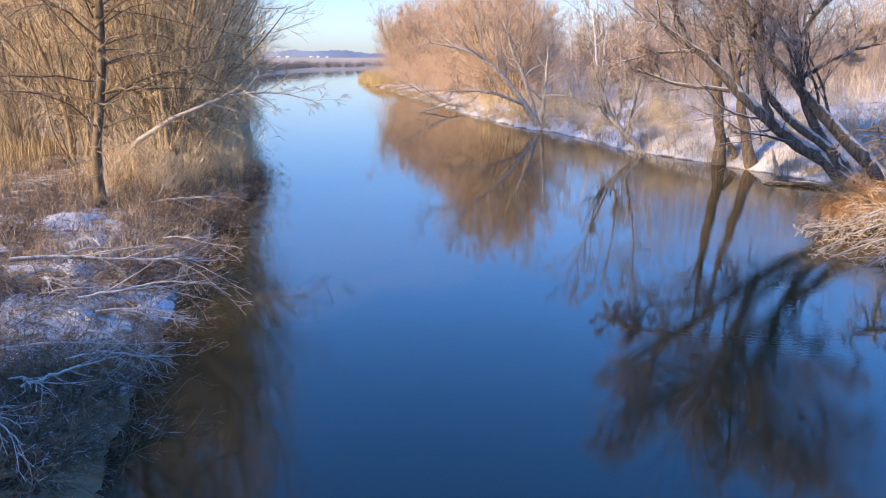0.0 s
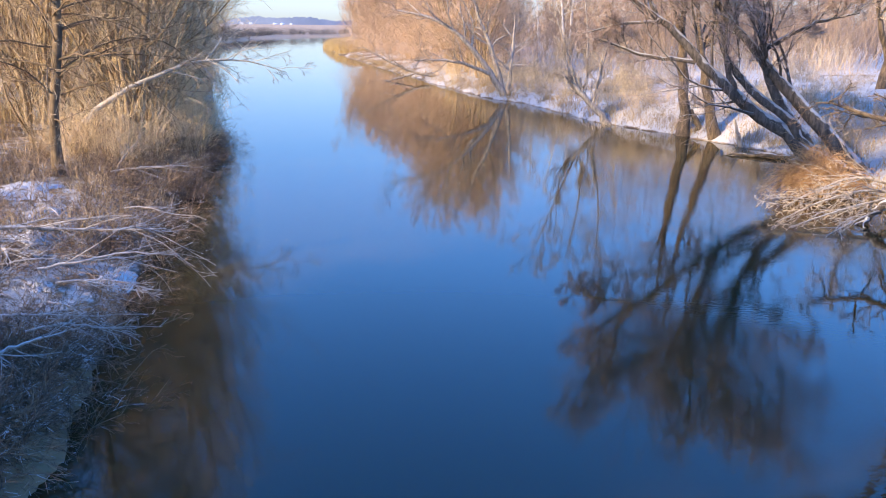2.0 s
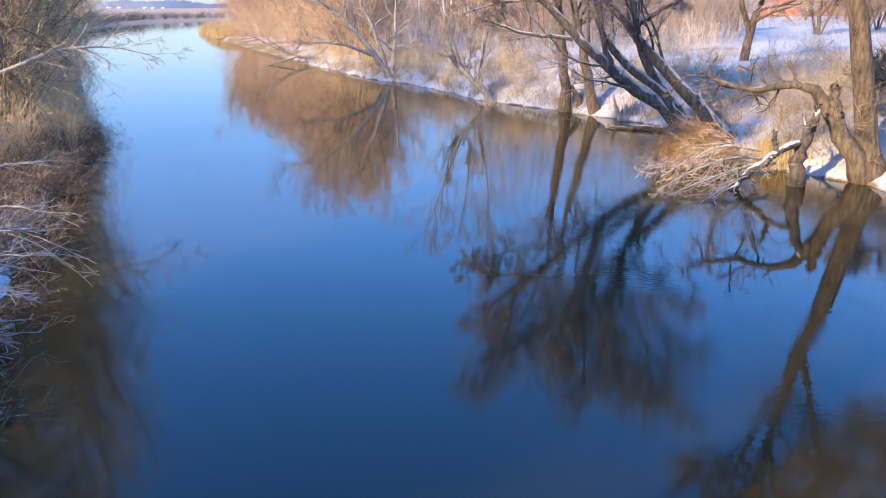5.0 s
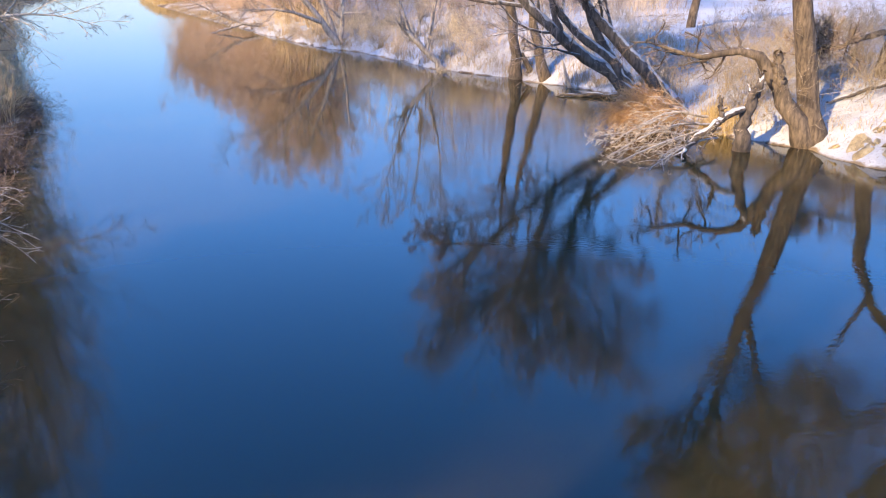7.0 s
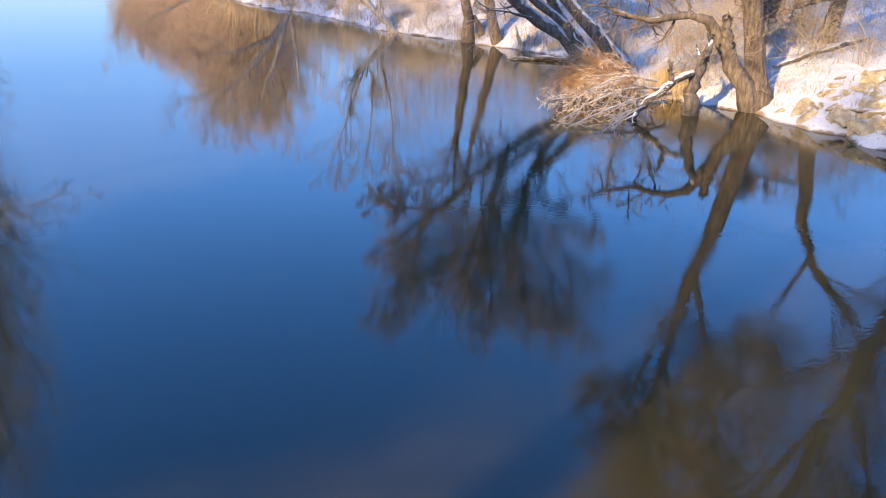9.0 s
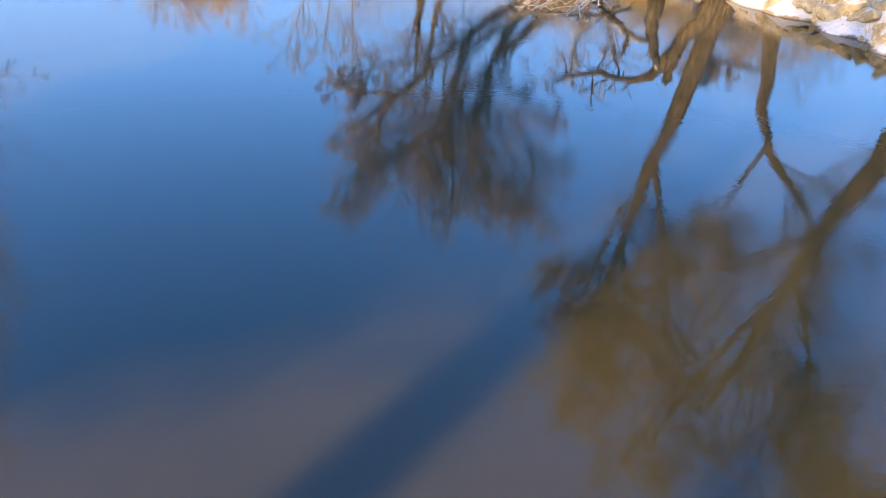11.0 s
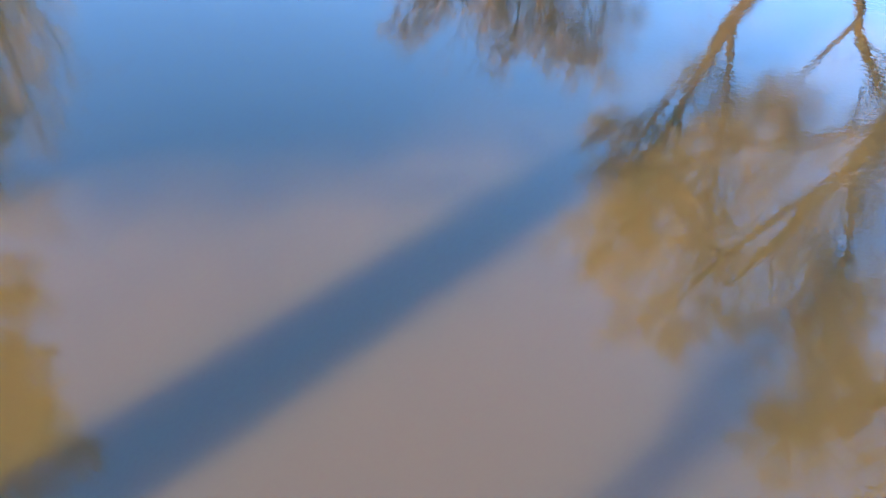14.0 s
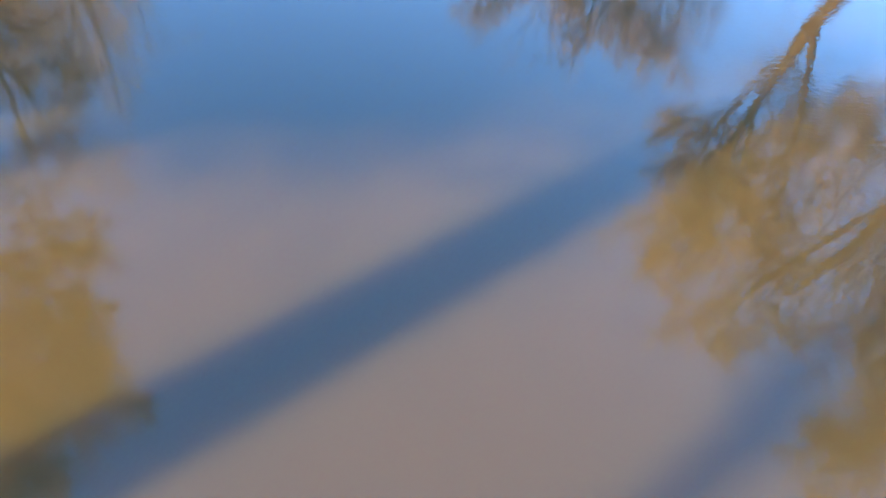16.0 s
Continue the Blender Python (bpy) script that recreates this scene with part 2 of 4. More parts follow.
def ribbons(lines, r):
    """The finest twigs: narrow strips along bundles of lines, each turned its own way."""
    all_v, all_f, first = [], [], 0
    for points, radii in lines:
        n, k, _ = points.shape
        along = unit(points[:, -1] - points[:, 0])
        side = unit(np.cross(along, r.normal(0, 1, (n, 3))))[:, None] * radii[:, :, None]
        v = np.stack([points - side, points + side], 2)
        i = np.arange(n * k * 2).reshape(n, k, 2) + first
        f = np.stack([i[:, :-1, 0], i[:, :-1, 1], i[:, 1:, 1], i[:, 1:, 0]], -1)
        all_v.append(v.reshape(-1, 3)), all_f.append(f.reshape(-1, 4))
        first += n * k * 2
    return np.concatenate(all_v), np.concatenate(all_f)


def merged(one, two):
    """Two sets of corners and quads as one."""
    return np.concatenate([one[0], two[0]]), np.concatenate([one[1], two[1] + len(one[0])])


def curve_through(stops, k, rough=0.0, r=None):
    """A smooth line of k points through a few (x, y, z, radius) stops, with some knots and bends."""
    r = r or rng
    stops = np.array(stops, float)
    s = np.r_[0, np.cumsum(np.linalg.norm(np.diff(stops[:, :3], axis=0), axis=1))]
    u = np.linspace(0, s[-1], k)
    slopes = np.gradient(stops, s, axis=0)
    i = np.clip(np.searchsorted(s, u, "right") - 1, 0, len(s) - 2)
    h = (s[i + 1] - s[i])[:, None]
    t = ((u - s[i])[:, None]) / h
    out = ((2 * t**3 - 3 * t**2 + 1) * stops[i] + (t**3 - 2 * t**2 + t) * h * slopes[i]
           + (-2 * t**3 + 3 * t**2) * stops[i + 1] + (t**3 - t**2) * h * slopes[i + 1])
    out[1:-1, :3] += r.normal(0, 1, (k - 2, 3)) * rough * out[1:-1, 3:]
    return out[None, :, :3], np.maximum(out[None, :, 3], 0.004)


def sprout(r, lines, per, lo, hi, length, spread, lift, wander, k, thick, tip, reach=None):
    """Branches off every line: per of them between the shares lo and hi of its length. length: share of the parent's (or
    metres, with reach), spread: degrees off it, lift: pull upwards a step, thick: share of the parent's radius."""
    points, radii = lines
    n, k0, _ = points.shape
    u = lo + (hi - lo) * (np.arange(per) + r.random((n, per))) / per
    at = u * (k0 - 1)
    i = np.minimum(at.astype(int), k0 - 2)
    w = (at - i)[..., None]
    rows = np.arange(n)[:, None]
    start = points[rows, i] * (1 - w) + points[rows, i + 1] * w
    rad = radii[rows, i] * (1 - w[..., 0]) + radii[rows, i + 1] * w[..., 0]
    along = unit(points[rows, i + 1] - points[rows, i])
    off = r.normal(0, 1, along.shape)
    off = unit(off - (off * along).sum(-1, keepdims=True) * along)
    a = np.radians(spread) * (0.7 + 0.6 * r.random((n, per)))[..., None]
    way = (along * np.cos(a) + off * np.sin(a)).reshape(-1, 3)
    size = np.linalg.norm(np.diff(points, axis=1), axis=2).sum(1)[:, None] if reach is None else reach
    size = (size * length * (1.15 - 0.6 * u) * (0.6 + 0.7 * r.random((n, per)))).reshape(-1)
    out = np.empty((n * per, k, 3))
    out[:, 0] = start.reshape(-1, 3)
    for j in range(1, k):
        way = unit(way + r.normal(0, wander, way.shape) + [0, 0, lift])
        out[:, j] = out[:, j - 1] + way * (size / (k - 1))[:, None]
    r0 = np.maximum(rad.reshape(-1) * thick, tip)
    return out, r0[:, None] * (1 - np.linspace(0, 1, k)) + tip * np.linspace(0, 1, k)


def join(*bundles):
    return list(bundles)


def tree(name, base, stems, barks, twigs, label, category="tree", group="", seed=1, limbs=9, limb=(0.5, 50, 0.05, 0.16), fork=6,
         fine=7, finest=4, droop=0.0, tip=0.008, lo=0.3, knots=0.25, limb_tip=0.02, tip_share=0.5, limb_reach=None, split=True, limb_thick=0.5, boughs=(), fine_share=0.55, bare=0, whips=0):
    """A bare tree. stems: each a few stops (x, y, z, radius), counted from the base."""
    r = np.random.default_rng(seed)
    root = tagged(new(name), label, category, group)
    root.location = base
    wood1, wood2, spray, spray2, young = [], [], [], [], []
    for stops in stems:
        k = 14
        stem = curve_through(stops, k, knots, r)
        v, f = tubes([stem], 10)
        under("trunk", mesh_of("trunk", v, f, barks, True), root)
        if whips and len(young) < 8:
            young.append(sprout(r, stem, whips, 0.03, 0.6, 1.0, 72, 0.06, 0.16, 5, 0.02, 0.0036, 1.5))
            young.append(sprout(r, young[-1], 4, 0.2, 1.0, 0.5, 40, 0.03, 0.12, 3, 0.8, 0.0028))
        share, spread, lift, wander = limb
        wide = bare and len(spray) >= bare
        l1 = sprout(r, stem, 10 if wide else limbs, 0.1 if wide else lo, 0.98, 0.75 if wide else share, spread, lift, wander, 8, limb_thick, limb_tip, limb_reach)
        l2 = sprout(r, l1, fork, 0.15, 1.0, 0.5, 42, lift, wander, 5, 0.5, tip * 1.5)
        full = len(spray) >= bare
        l3 = sprout(r, l2, (4 if wide else fine) if full else 6, 0.1, 1.0, fine_share if full else 0.65, 38, lift - droop * 0.5, wander * 0.8, 4, 0.5, tip)
        wood1.append(l1), wood2.append(l2), spray.append(l3)
        if finest:
            spray2.append(sprout(r, l3, (4 if wide else finest) if full else 5, 0.1, 1.0, tip_share, 34, lift - droop, wander * 0.6, 3 if split else 2, 0.6, tip * 0.7))
    if young:
        v, f = ribbons(young, r)
        tagged(under("young_growth", mesh_of("young_growth", v, f, TWIG_BUSH), root, "thin golden shoots"), kind="stuff")
    for stops in boughs:
        l1 = curve_through(stops, 12, 0.8, r)
        l2 = sprout(r, l1, 11, 0.2, 1.0, 0.22, 40, -0.03, 0.12, 5, 0.5, tip * 1.5)
        l3 = sprout(r, l2, 4, 0.1, 1.0, 0.6, 38, -0.05, 0.1, 4, 0.5, tip)
        wood1.append(l1), wood2.append(l2), spray.append(l3)
    if split:
        for points, radii in wood1:
            for q in range(len(points)):
                v, f = tubes([(points[q:q + 1], radii[q:q + 1])], 6)
                under("limb", mesh_of("limb", v, f, barks, True), root)
    else:
        wood2 = wood1 + wood2
    v, f = tubes(wood2, 3)
    tagged(under("branchwork", mesh_of("branchwork", v, f, barks, True), root), kind="stuff")
    if not split:
        v, f = ribbons(spray + spray2, r)
    else:
        v, f = merged(tubes(spray, 3), ribbons(spray2, r)) if spray2 else tubes(spray, 3)
    tagged(under("crown", mesh_of("crown", v, f, twigs), root), kind="stuff")
    return root


def shrub(name, height, width, stems, twigs, label, category="shrub", seed=1, per=5, fine=4, arch=-0.05, rad=0.012, lean=0.5, wander=0.13):
    """Many thin stems from one root, with side twigs."""
    r = np.random.default_rng(seed)
    root = tagged(new(name), label, category)
    a = r.random(stems) * 2 * np.pi
    tilt = lean * r.random(stems)
    way = np.stack([np.cos(a) * np.sin(tilt), np.sin(a) * np.sin(tilt), np.cos(tilt)], -1)
    size = height * (0.5 + 0.6 * r.random(stems))
    k = 6
    p = np.empty((stems, k, 3))
    spot = width * 0.35 * np.sqrt(r.random(stems))
    b = r.random(stems) * 2 * np.pi
    p[:, 0] = np.stack([spot * np.cos(b), spot * np.sin(b), np.full(stems, -0.1)], -1)
    for j in range(1, k):
        way = unit(way + r.normal(0, wander, way.shape) + [0, 0, arch])
        p[:, j] = p[:, j - 1] + way * (size / (k - 1))[:, None]
    stem = (p, np.outer(rad * (0.6 + 0.8 * r.random(stems)), np.linspace(1, 0.35, k)))
    l1 = sprout(r, stem, per, 0.2, 1.0, 0.45, 38, arch * 0.5, 0.15, 4, 0.7, rad * 0.4)
    spray = [l1]
    if fine:
        spray.append(sprout(r, l1, fine, 0.2, 1.0, 0.5, 35, arch * 0.5, 0.12, 3, 0.8, rad * 0.33))
    v, f = tubes([stem], 3)
    tagged(under("base", mesh_of("base", v, f, twigs), root), kind="stuff")
    v, f = ribbons(spray, r)
    tagged(under("crown", mesh_of("crown", v, f, twigs), root), kind="stuff")
    return root


# ---- the lie of the land ----
LEFT_Y = [-4000, -60, 0, 10, 13.5, 18, 25, 37, 58, 125, 218, 300, 350]
LEFT_X = [-6, -6, -5.2, -5.0, -5.7, -6.6, -7.8, -9.3, -14, -30, -54, -57, -50]
RIGHT_Y = [-4000, -60, 0, 12, 16.4, 20, 24.3, 27, 33.6, 38.6, 40.6, 44.8, 50, 56, 62, 66, 71, 92, 134, 168, 215]
RIGHT_X = [20, 20, 20, 19.4, 19.4, 19.8, 19.0, 17.6, 18.2, 18.2, 17.4, 15.8, 12.6, 11, 9.9, 7.8, 5.8, 1, -8, -15, -22]


def left_bank(y):
    return np.interp(y, LEFT_Y, LEFT_X)


def right_bank(y):
    return np.interp(y, RIGHT_Y, RIGHT_X)


bend = [(-30, 395), (10, 420), (90, 430), (700, 470), (700, 400), (120, 330), (40, 290), (0, 245), (-16, 225)]
SHORE = np.array(list(zip(LEFT_X, LEFT_Y)) + bend + list(zip(RIGHT_X, RIGHT_Y))[::-1], float)


def shore_distance(x, y):
    """Metres to the waterline: positive on land, negative on the river."""
    p = np.stack([x, y], -1).reshape(-1, 2)
    best, inside = np.full(len(p), 1e9), np.zeros(len(p), bool)
    for a, b in zip(SHORE, np.roll(SHORE, -1, axis=0)):
        d = b - a
        t = np.clip(((p - a) @ d) / max(d @ d, 1e-9), 0, 1)
        best = np.minimum(best, np.linalg.norm(p - a - t[:, None] * d, axis=1))
        cross = (a[1] > p[:, 1]) != (b[1] > p[:, 1])
        xs = a[0] + (p[:, 1] - a[1]) * d[0] / (d[1] if abs(d[1]) > 1e-9 else 1e-9)
        inside ^= cross & (p[:, 0] < xs)
    return np.where(inside, -best, best).reshape(np.shape(x))


def rolling(x, y):
    return (np.sin(x * 0.71 + 1.3 * np.sin(y * 0.43)) * np.sin(y * 0.63 + 0.7 * np.sin(x * 0.37)) * 0.5
            + 0.35 * np.sin(x * 1.9 + y * 1.1) * np.sin(y * 2.3 - x * 0.8) + 0.4 * np.sin(0.13 * x + 2) * np.sin(0.11 * y))


def land(x, y):
    """Height of the ground."""
    x, y = np.asarray(x, float), np.asarray(y, float)
    d = shore_distance(x, y)
    d = d + 0.16 * (np.sin(1.7 * x + 2.3 * y) + np.sin(3.1 * y - 1.3 * x) + np.sin(0.9 * y + 0.4 * x)) * np.exp(-np.abs(d) / 3) * np.where(x > 0, 1.0, 0.3)
    east = 1 / (1 + np.exp(np.clip(-(x - 0.5 * (left_bank(y) + right_bank(y))) / 1.5, -60, 60)))
    near = 1 / (1 + np.exp(np.clip((y - 72) / 10, -60, 60)))
    crest = 1.0 + east * near * 1.9 + np.clip(d - 15, 0, 130) * 0.026 * east
    steep = 2.6 + 2.2 * east * near
    up = 0.06 + crest * (1 - np.exp(-np.maximum(d, 0) / steep)) + rolling(x, y) * 0.16 * np.clip(d / 2, 0, 1)
    return np.where(d > 0, np.maximum(up, 0.05), np.maximum(d * 0.45, -1.8))


def on_land(x, y, sink=0.05):
    return (x, y, float(land(x, y)) - sink)


def build_ground():
    ways = np.radians(np.r_[np.arange(-70, 90, 0.7), np.arange(90, 290, 3.0)])
    rings = np.r_[0.5, 2.0 * 1.0195 ** np.arange(402)]
    rings = rings[rings < 4600]
    x, y = rings[:, None] * np.sin(ways), rings[:, None] * np.cos(ways)
    z = land(x, y)
    n, m = z.shape
    i = np.arange(n * m).reshape(n, m)
    j = np.roll(i, -1, axis=1)
    f = np.stack([i[:-1], j[:-1], j[1:], i[1:]], -1).reshape(-1, 4)[:, ::-1]
    me = mesh_of("ground", np.stack([x, y, z], -1).reshape(-1, 3), f, GROUND, True)
    tagged(new("ground", me), "riverside ground of dry grass and patchy snow", "ground", kind="structure")


def build_water():
    s = np.linspace(-1, 1, 41)
    x, y = np.meshgrid(s * 800, s * 800)
    i = np.arange(41 * 41).reshape(41, 41)
    f = np.stack([i[:-1, :-1], i[:-1, 1:], i[1:, 1:], i[1:, :-1]], -1).reshape(-1, 4)
    me = mesh_of("water", np.stack([x, y, 0 * x], -1).reshape(-1, 3), f, WATER)
    tagged(new("water", me), "calm silty river water mirroring the blue sky", "river", kind="structure")


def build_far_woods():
    """The line of woods on the horizon, with the haze of distance in its colour."""
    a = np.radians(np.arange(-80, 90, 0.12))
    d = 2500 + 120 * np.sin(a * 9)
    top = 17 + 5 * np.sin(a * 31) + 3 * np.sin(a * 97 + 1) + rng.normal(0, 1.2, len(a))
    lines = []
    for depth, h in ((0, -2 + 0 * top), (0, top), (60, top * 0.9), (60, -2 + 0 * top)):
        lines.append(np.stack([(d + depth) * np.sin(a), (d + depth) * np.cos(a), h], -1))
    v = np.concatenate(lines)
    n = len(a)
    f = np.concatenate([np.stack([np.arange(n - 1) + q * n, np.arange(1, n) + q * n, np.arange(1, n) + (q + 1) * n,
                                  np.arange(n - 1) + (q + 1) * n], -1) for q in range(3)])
    me = mesh_of("hazy_woods", v, f, HAZE_BLUE)
    tagged(new("backdrop", me), "woods along the far horizon, haze painted in as blue-grey", "woods", kind="structure")


build_ground()
build_water()
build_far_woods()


def spread(thing, spots, r, scale=(0.8, 1.25), group=""):
    """Sets copies of a thing on the ground at the spots; the first spot takes the thing itself."""
    if group:
        tagged(thing, group=group)
    for n, (x, y) in enumerate(spots):
        turn, size = r.random() * 360, scale[0] + (scale[1] - scale[0]) * r.random()
        x0, y0, z0 = on_land(x, y, 0.1)
        m = pose(x0, y0, max(z0, -0.15), r.normal(0, 3), r.normal(0, 3), turn) @ Matrix.Diagonal((size, size, size, 1))
        if n == 0:
            thing.matrix_world = m
        else:
            made = copy_thing(thing, m)
            made.scale = (size, size, size)


# ---- trees of the east bank ----
def rel(base, *stops):
    """Stops counted from the base."""
    return [(x - base[0], y - base[1], z - base[2], r) for x, y, z, r in stops]


b = (18.0, 30.5, 0.3)
tree("leaning_willow", b, [
    rel(b, (18.5, 30.2, -0.2, .42), (16.14, 31.5, 1.26, .31), (13.9, 32.6, 3.0, .26), (12.25, 33.2, 4.4, .21), (10.55, 33.8, 6.2, .15), (9.5, 34.1, 6.9, .1), (8.4, 34.4, 8.0, .03)),
    rel(b, (16.3, 31.4, 1.3, .22), (15.3, 31.9, 2.47, .2), (13.9, 32.6, 3.7, .17), (13.0, 32.95, 4.9, .13), (12.6, 33.1, 6.0, .1), (11.9, 33.4, 8.6, .04)),
    rel(b, (18.3, 30.4, 0.0, .4), (16.9, 31.1, 1.66, .3), (16.0, 31.6, 2.7, .27), (14.9, 32.1, 4.0, .23), (13.9, 32.6, 5.2, .18), (13.1, 32.9, 6.1, .14), (11.6, 33.5, 9.0, .04)),
    rel(b, (16.8, 31.3, 1.0, .24), (15.3, 31.95, 2.6, .21), (14.7, 32.2, 3.8, .18), (14.2, 32.4, 5.4, .14), (14.0, 32.5, 6.5, .11), (13.8, 32.6, 10.2, .03)),
    rel(b, (13.5, 32.75, 3.2, .14), (13.0, 32.95, 5.0, .11), (12.8, 33.05, 7.2, .07), (12.4, 33.2, 9.8, .03)),
    rel(b, (11.9, 33.4, 4.6, .1), (9.9, 34.0, 4.85, .075), (8.0, 34.5, 5.5, .03)),
    rel(b, (10.5, 33.8, 6.2, .08), (8.9, 34.3, 6.1, .055), (7.4, 34.6, 5.7, .02)),
    rel(b, (14.1, 32.5, 5.0, .12), (15.7, 31.8, 6.1, .085), (17.3, 31.1, 6.6, .03)),
    rel(b, (12.2, 33.3, 7.6, .09), (11.2, 33.9, 9.0, .06), (10.0, 34.4, 10.4, .02)),
    rel(b, (13.1, 32.9, 6.2, .1), (13.9, 33.4, 8.6, .07), (14.3, 33.8, 10.8, .02)),
    rel(b, (14.0, 32.5, 6.6, .1), (15.4, 32.2, 8.8, .07), (16.6, 31.8, 10.6, .02)),
    rel(b, (10.4, 33.9, 6.3, .08), (9.5, 34.6, 8.0, .05), (8.3, 35.2, 9.2, .02)),
    rel(b, (12.5, 33.1, 7.0, .09), (12.6, 32.2, 9.0, .06), (12.4, 31.4, 11.0, .02)),
    rel(b, (11.6, 33.6, 8.2, .07), (9.4, 33.4, 9.6, .05), (7.4, 33.2, 10.2, .015)),
    rel(b, (13.2, 32.9, 7.8, .07), (11.6, 34.6, 9.4, .05), (10.8, 36.0, 10.6, .015)),
    rel(b, (14.4, 32.4, 7.6, .07), (16.6, 33.0, 9.0, .05), (18.4, 33.4, 10.4, .015)),
    rel(b, (13.6, 32.7, 9.4, .06), (14.9, 31.2, 10.2, .04), (15.8, 30.0, 10.9, .015)),
], BARK_WILLOW, TWIG_GREY, "old grey willow leaning over the river with snow-lined limbs", seed=3, whips=16, limbs=10, fork=7, fine=7, finest=9,
    limb=(0.42, 46, 0.09, 0.18), lo=0.36, tip=0.0075, tip_share=1.0, limb_thick=0.3, limb_tip=0.012, fine_share=0.9, bare=8)

b = (19.6, 24.2, 0.1)
tree("forked_tree", b, [
    rel(b, (19.9, 24.1, -0.1, .62), (19.65, 24.25, .7, .45), (19.4, 24.4, 2.6, .38), (18.9, 24.7, 5.0, .34), (18.4, 25.1, 8.3, .26), (18.0, 25.5, 11.4, .17), (17.7, 25.7, 15.0, .10), (17.5, 25.9, 18.6, .03)),
    rel(b, (18.55, 25.0, 7.4, .16), (18.0, 25.7, 9.4, .13), (17.5, 26.3, 12.2, .09), (17.2, 26.7, 15.6, .03)),
    rel(b, (18.6, 24.9, 6.8, .15), (18.9, 24.2, 9.0, .12), (19.3, 23.4, 12.2, .08), (19.5, 22.7, 16.4, .03)),
    rel(b, (18.2, 25.3, 9.6, .13), (17.6, 25.0, 11.6, .10), (17.2, 24.6, 14.2, .07), (16.9, 24.2, 17.0, .02)),
    rel(b, (18.0, 25.5, 10.8, .12), (18.9, 25.9, 13.2, .08), (19.8, 26.1, 16.8, .02)),
], BARK_TAN, TWIG_BROWN, "tall forked tree with tan bark at the water's edge", seed=5, whips=46, limbs=18, fork=7, fine=6, finest=5,
    limb=(0.36, 46, 0.06, 0.18), lo=0.42, limb_thick=0.24, limb_tip=0.012, tip=0.010, fine_share=0.85, tip_share=0.9)
b = (19.8, 24.2, 0.1)
tree("broken_trunk", b, [
    rel(b, (19.84, 24.2, -0.1, .52), (19.25, 24.3, .74, .38), (18.63, 24.5, 1.64, .31), (18.1, 24.7, 2.6, .26), (17.76, 24.9, 3.04, .2), (17.05, 25.2, 3.34, .14), (16.04, 25.6, 3.12, .11),
        (15.36, 26.0, 3.18, .08), (14.42, 26.4, 3.55, .045), (13.6, 26.7, 3.6, .015)),
    rel(b, (18.5, 24.55, 1.9, .2), (18.3, 24.6, 2.7, .2), (18.2, 24.6, 3.3, .15)),
], BARK_BROWN, TWIG_BROWN, "broken trunk arched over the bank, with bare curling branches", seed=8, limbs=14, fork=5, fine=4, finest=2,
    limb=(0.2, 55, 0.02, 0.3), lo=0.5, tip=0.007, limb_thick=0.4, whips=26)
b = (16.8, 24.1, 0)
tree("leaning_stump", b, [
    rel(b, (16.85, 24.1, -0.6, .40), (16.87, 24.1, 0.05, .33), (16.84, 24.1, 0.68, .25), (17.0, 24.1, 1.47, .2), (17.22, 24.1, 2.24, .15), (17.45, 24.15, 2.75, .07)),
    rel(b, (16.75, 24.05, 1.5, .10), (16.5, 24.0, 1.42, .13), (16.05, 24.0, 1.3, .13), (15.55, 24.0, 0.95, .14), (15.03, 24.0, 0.55, .13), (14.5, 24.0, 0.15, .10), (14.1, 24.0, -0.15, .06)),
    rel(b, (15.9, 24.0, 1.2, .09), (15.8, 24.0, 1.7, .08), (15.75, 24.05, 2.0, .03)),
], BARK_STUMP, TWIG_BROWN, "dead stump standing in the river with a snowy bough", "stump", seed=9, limbs=5, fork=3, fine=2, finest=0,
    limb=(0.25, 50, 0.0, 0.25), lo=0.35)

b = (24.5, 26.3, 1.5)
tree("bank_tree", b, [
    rel(b, (24.5, 26.3, 1.2, .46), (24.45, 26.3, 2.5, .34), (24.5, 26.2, 3.8, .30), (25.2, 25.6, 7.5, .22), (26.7, 24.1, 9.8, .2), (27.6, 23.2, 14, .07)),
    rel(b, (25.1, 25.7, 7.0, .11), (24.2, 26.2, 9.5, .08), (23.4, 26.6, 12.5, .03)),
    rel(b, (24.45, 26.3, 3.8, .13), (23.2, 26.3, 3.6, .11), (21.9, 26.3, 3.25, .07), (20.8, 26.3, 3.4, .02)),
], BARK_TAN, TWIG_BROWN, "tall tan tree forking high above the stony bank", seed=11, whips=46, limbs=20, fork=8, fine=5, finest=3, limb_thick=0.3,
    limb=(0.4, 48, 0.04, 0.18), lo=0.5, tip=0.008, fine_share=0.85, tip_share=0.8)
b = (21.2, 16.0, 0.9)
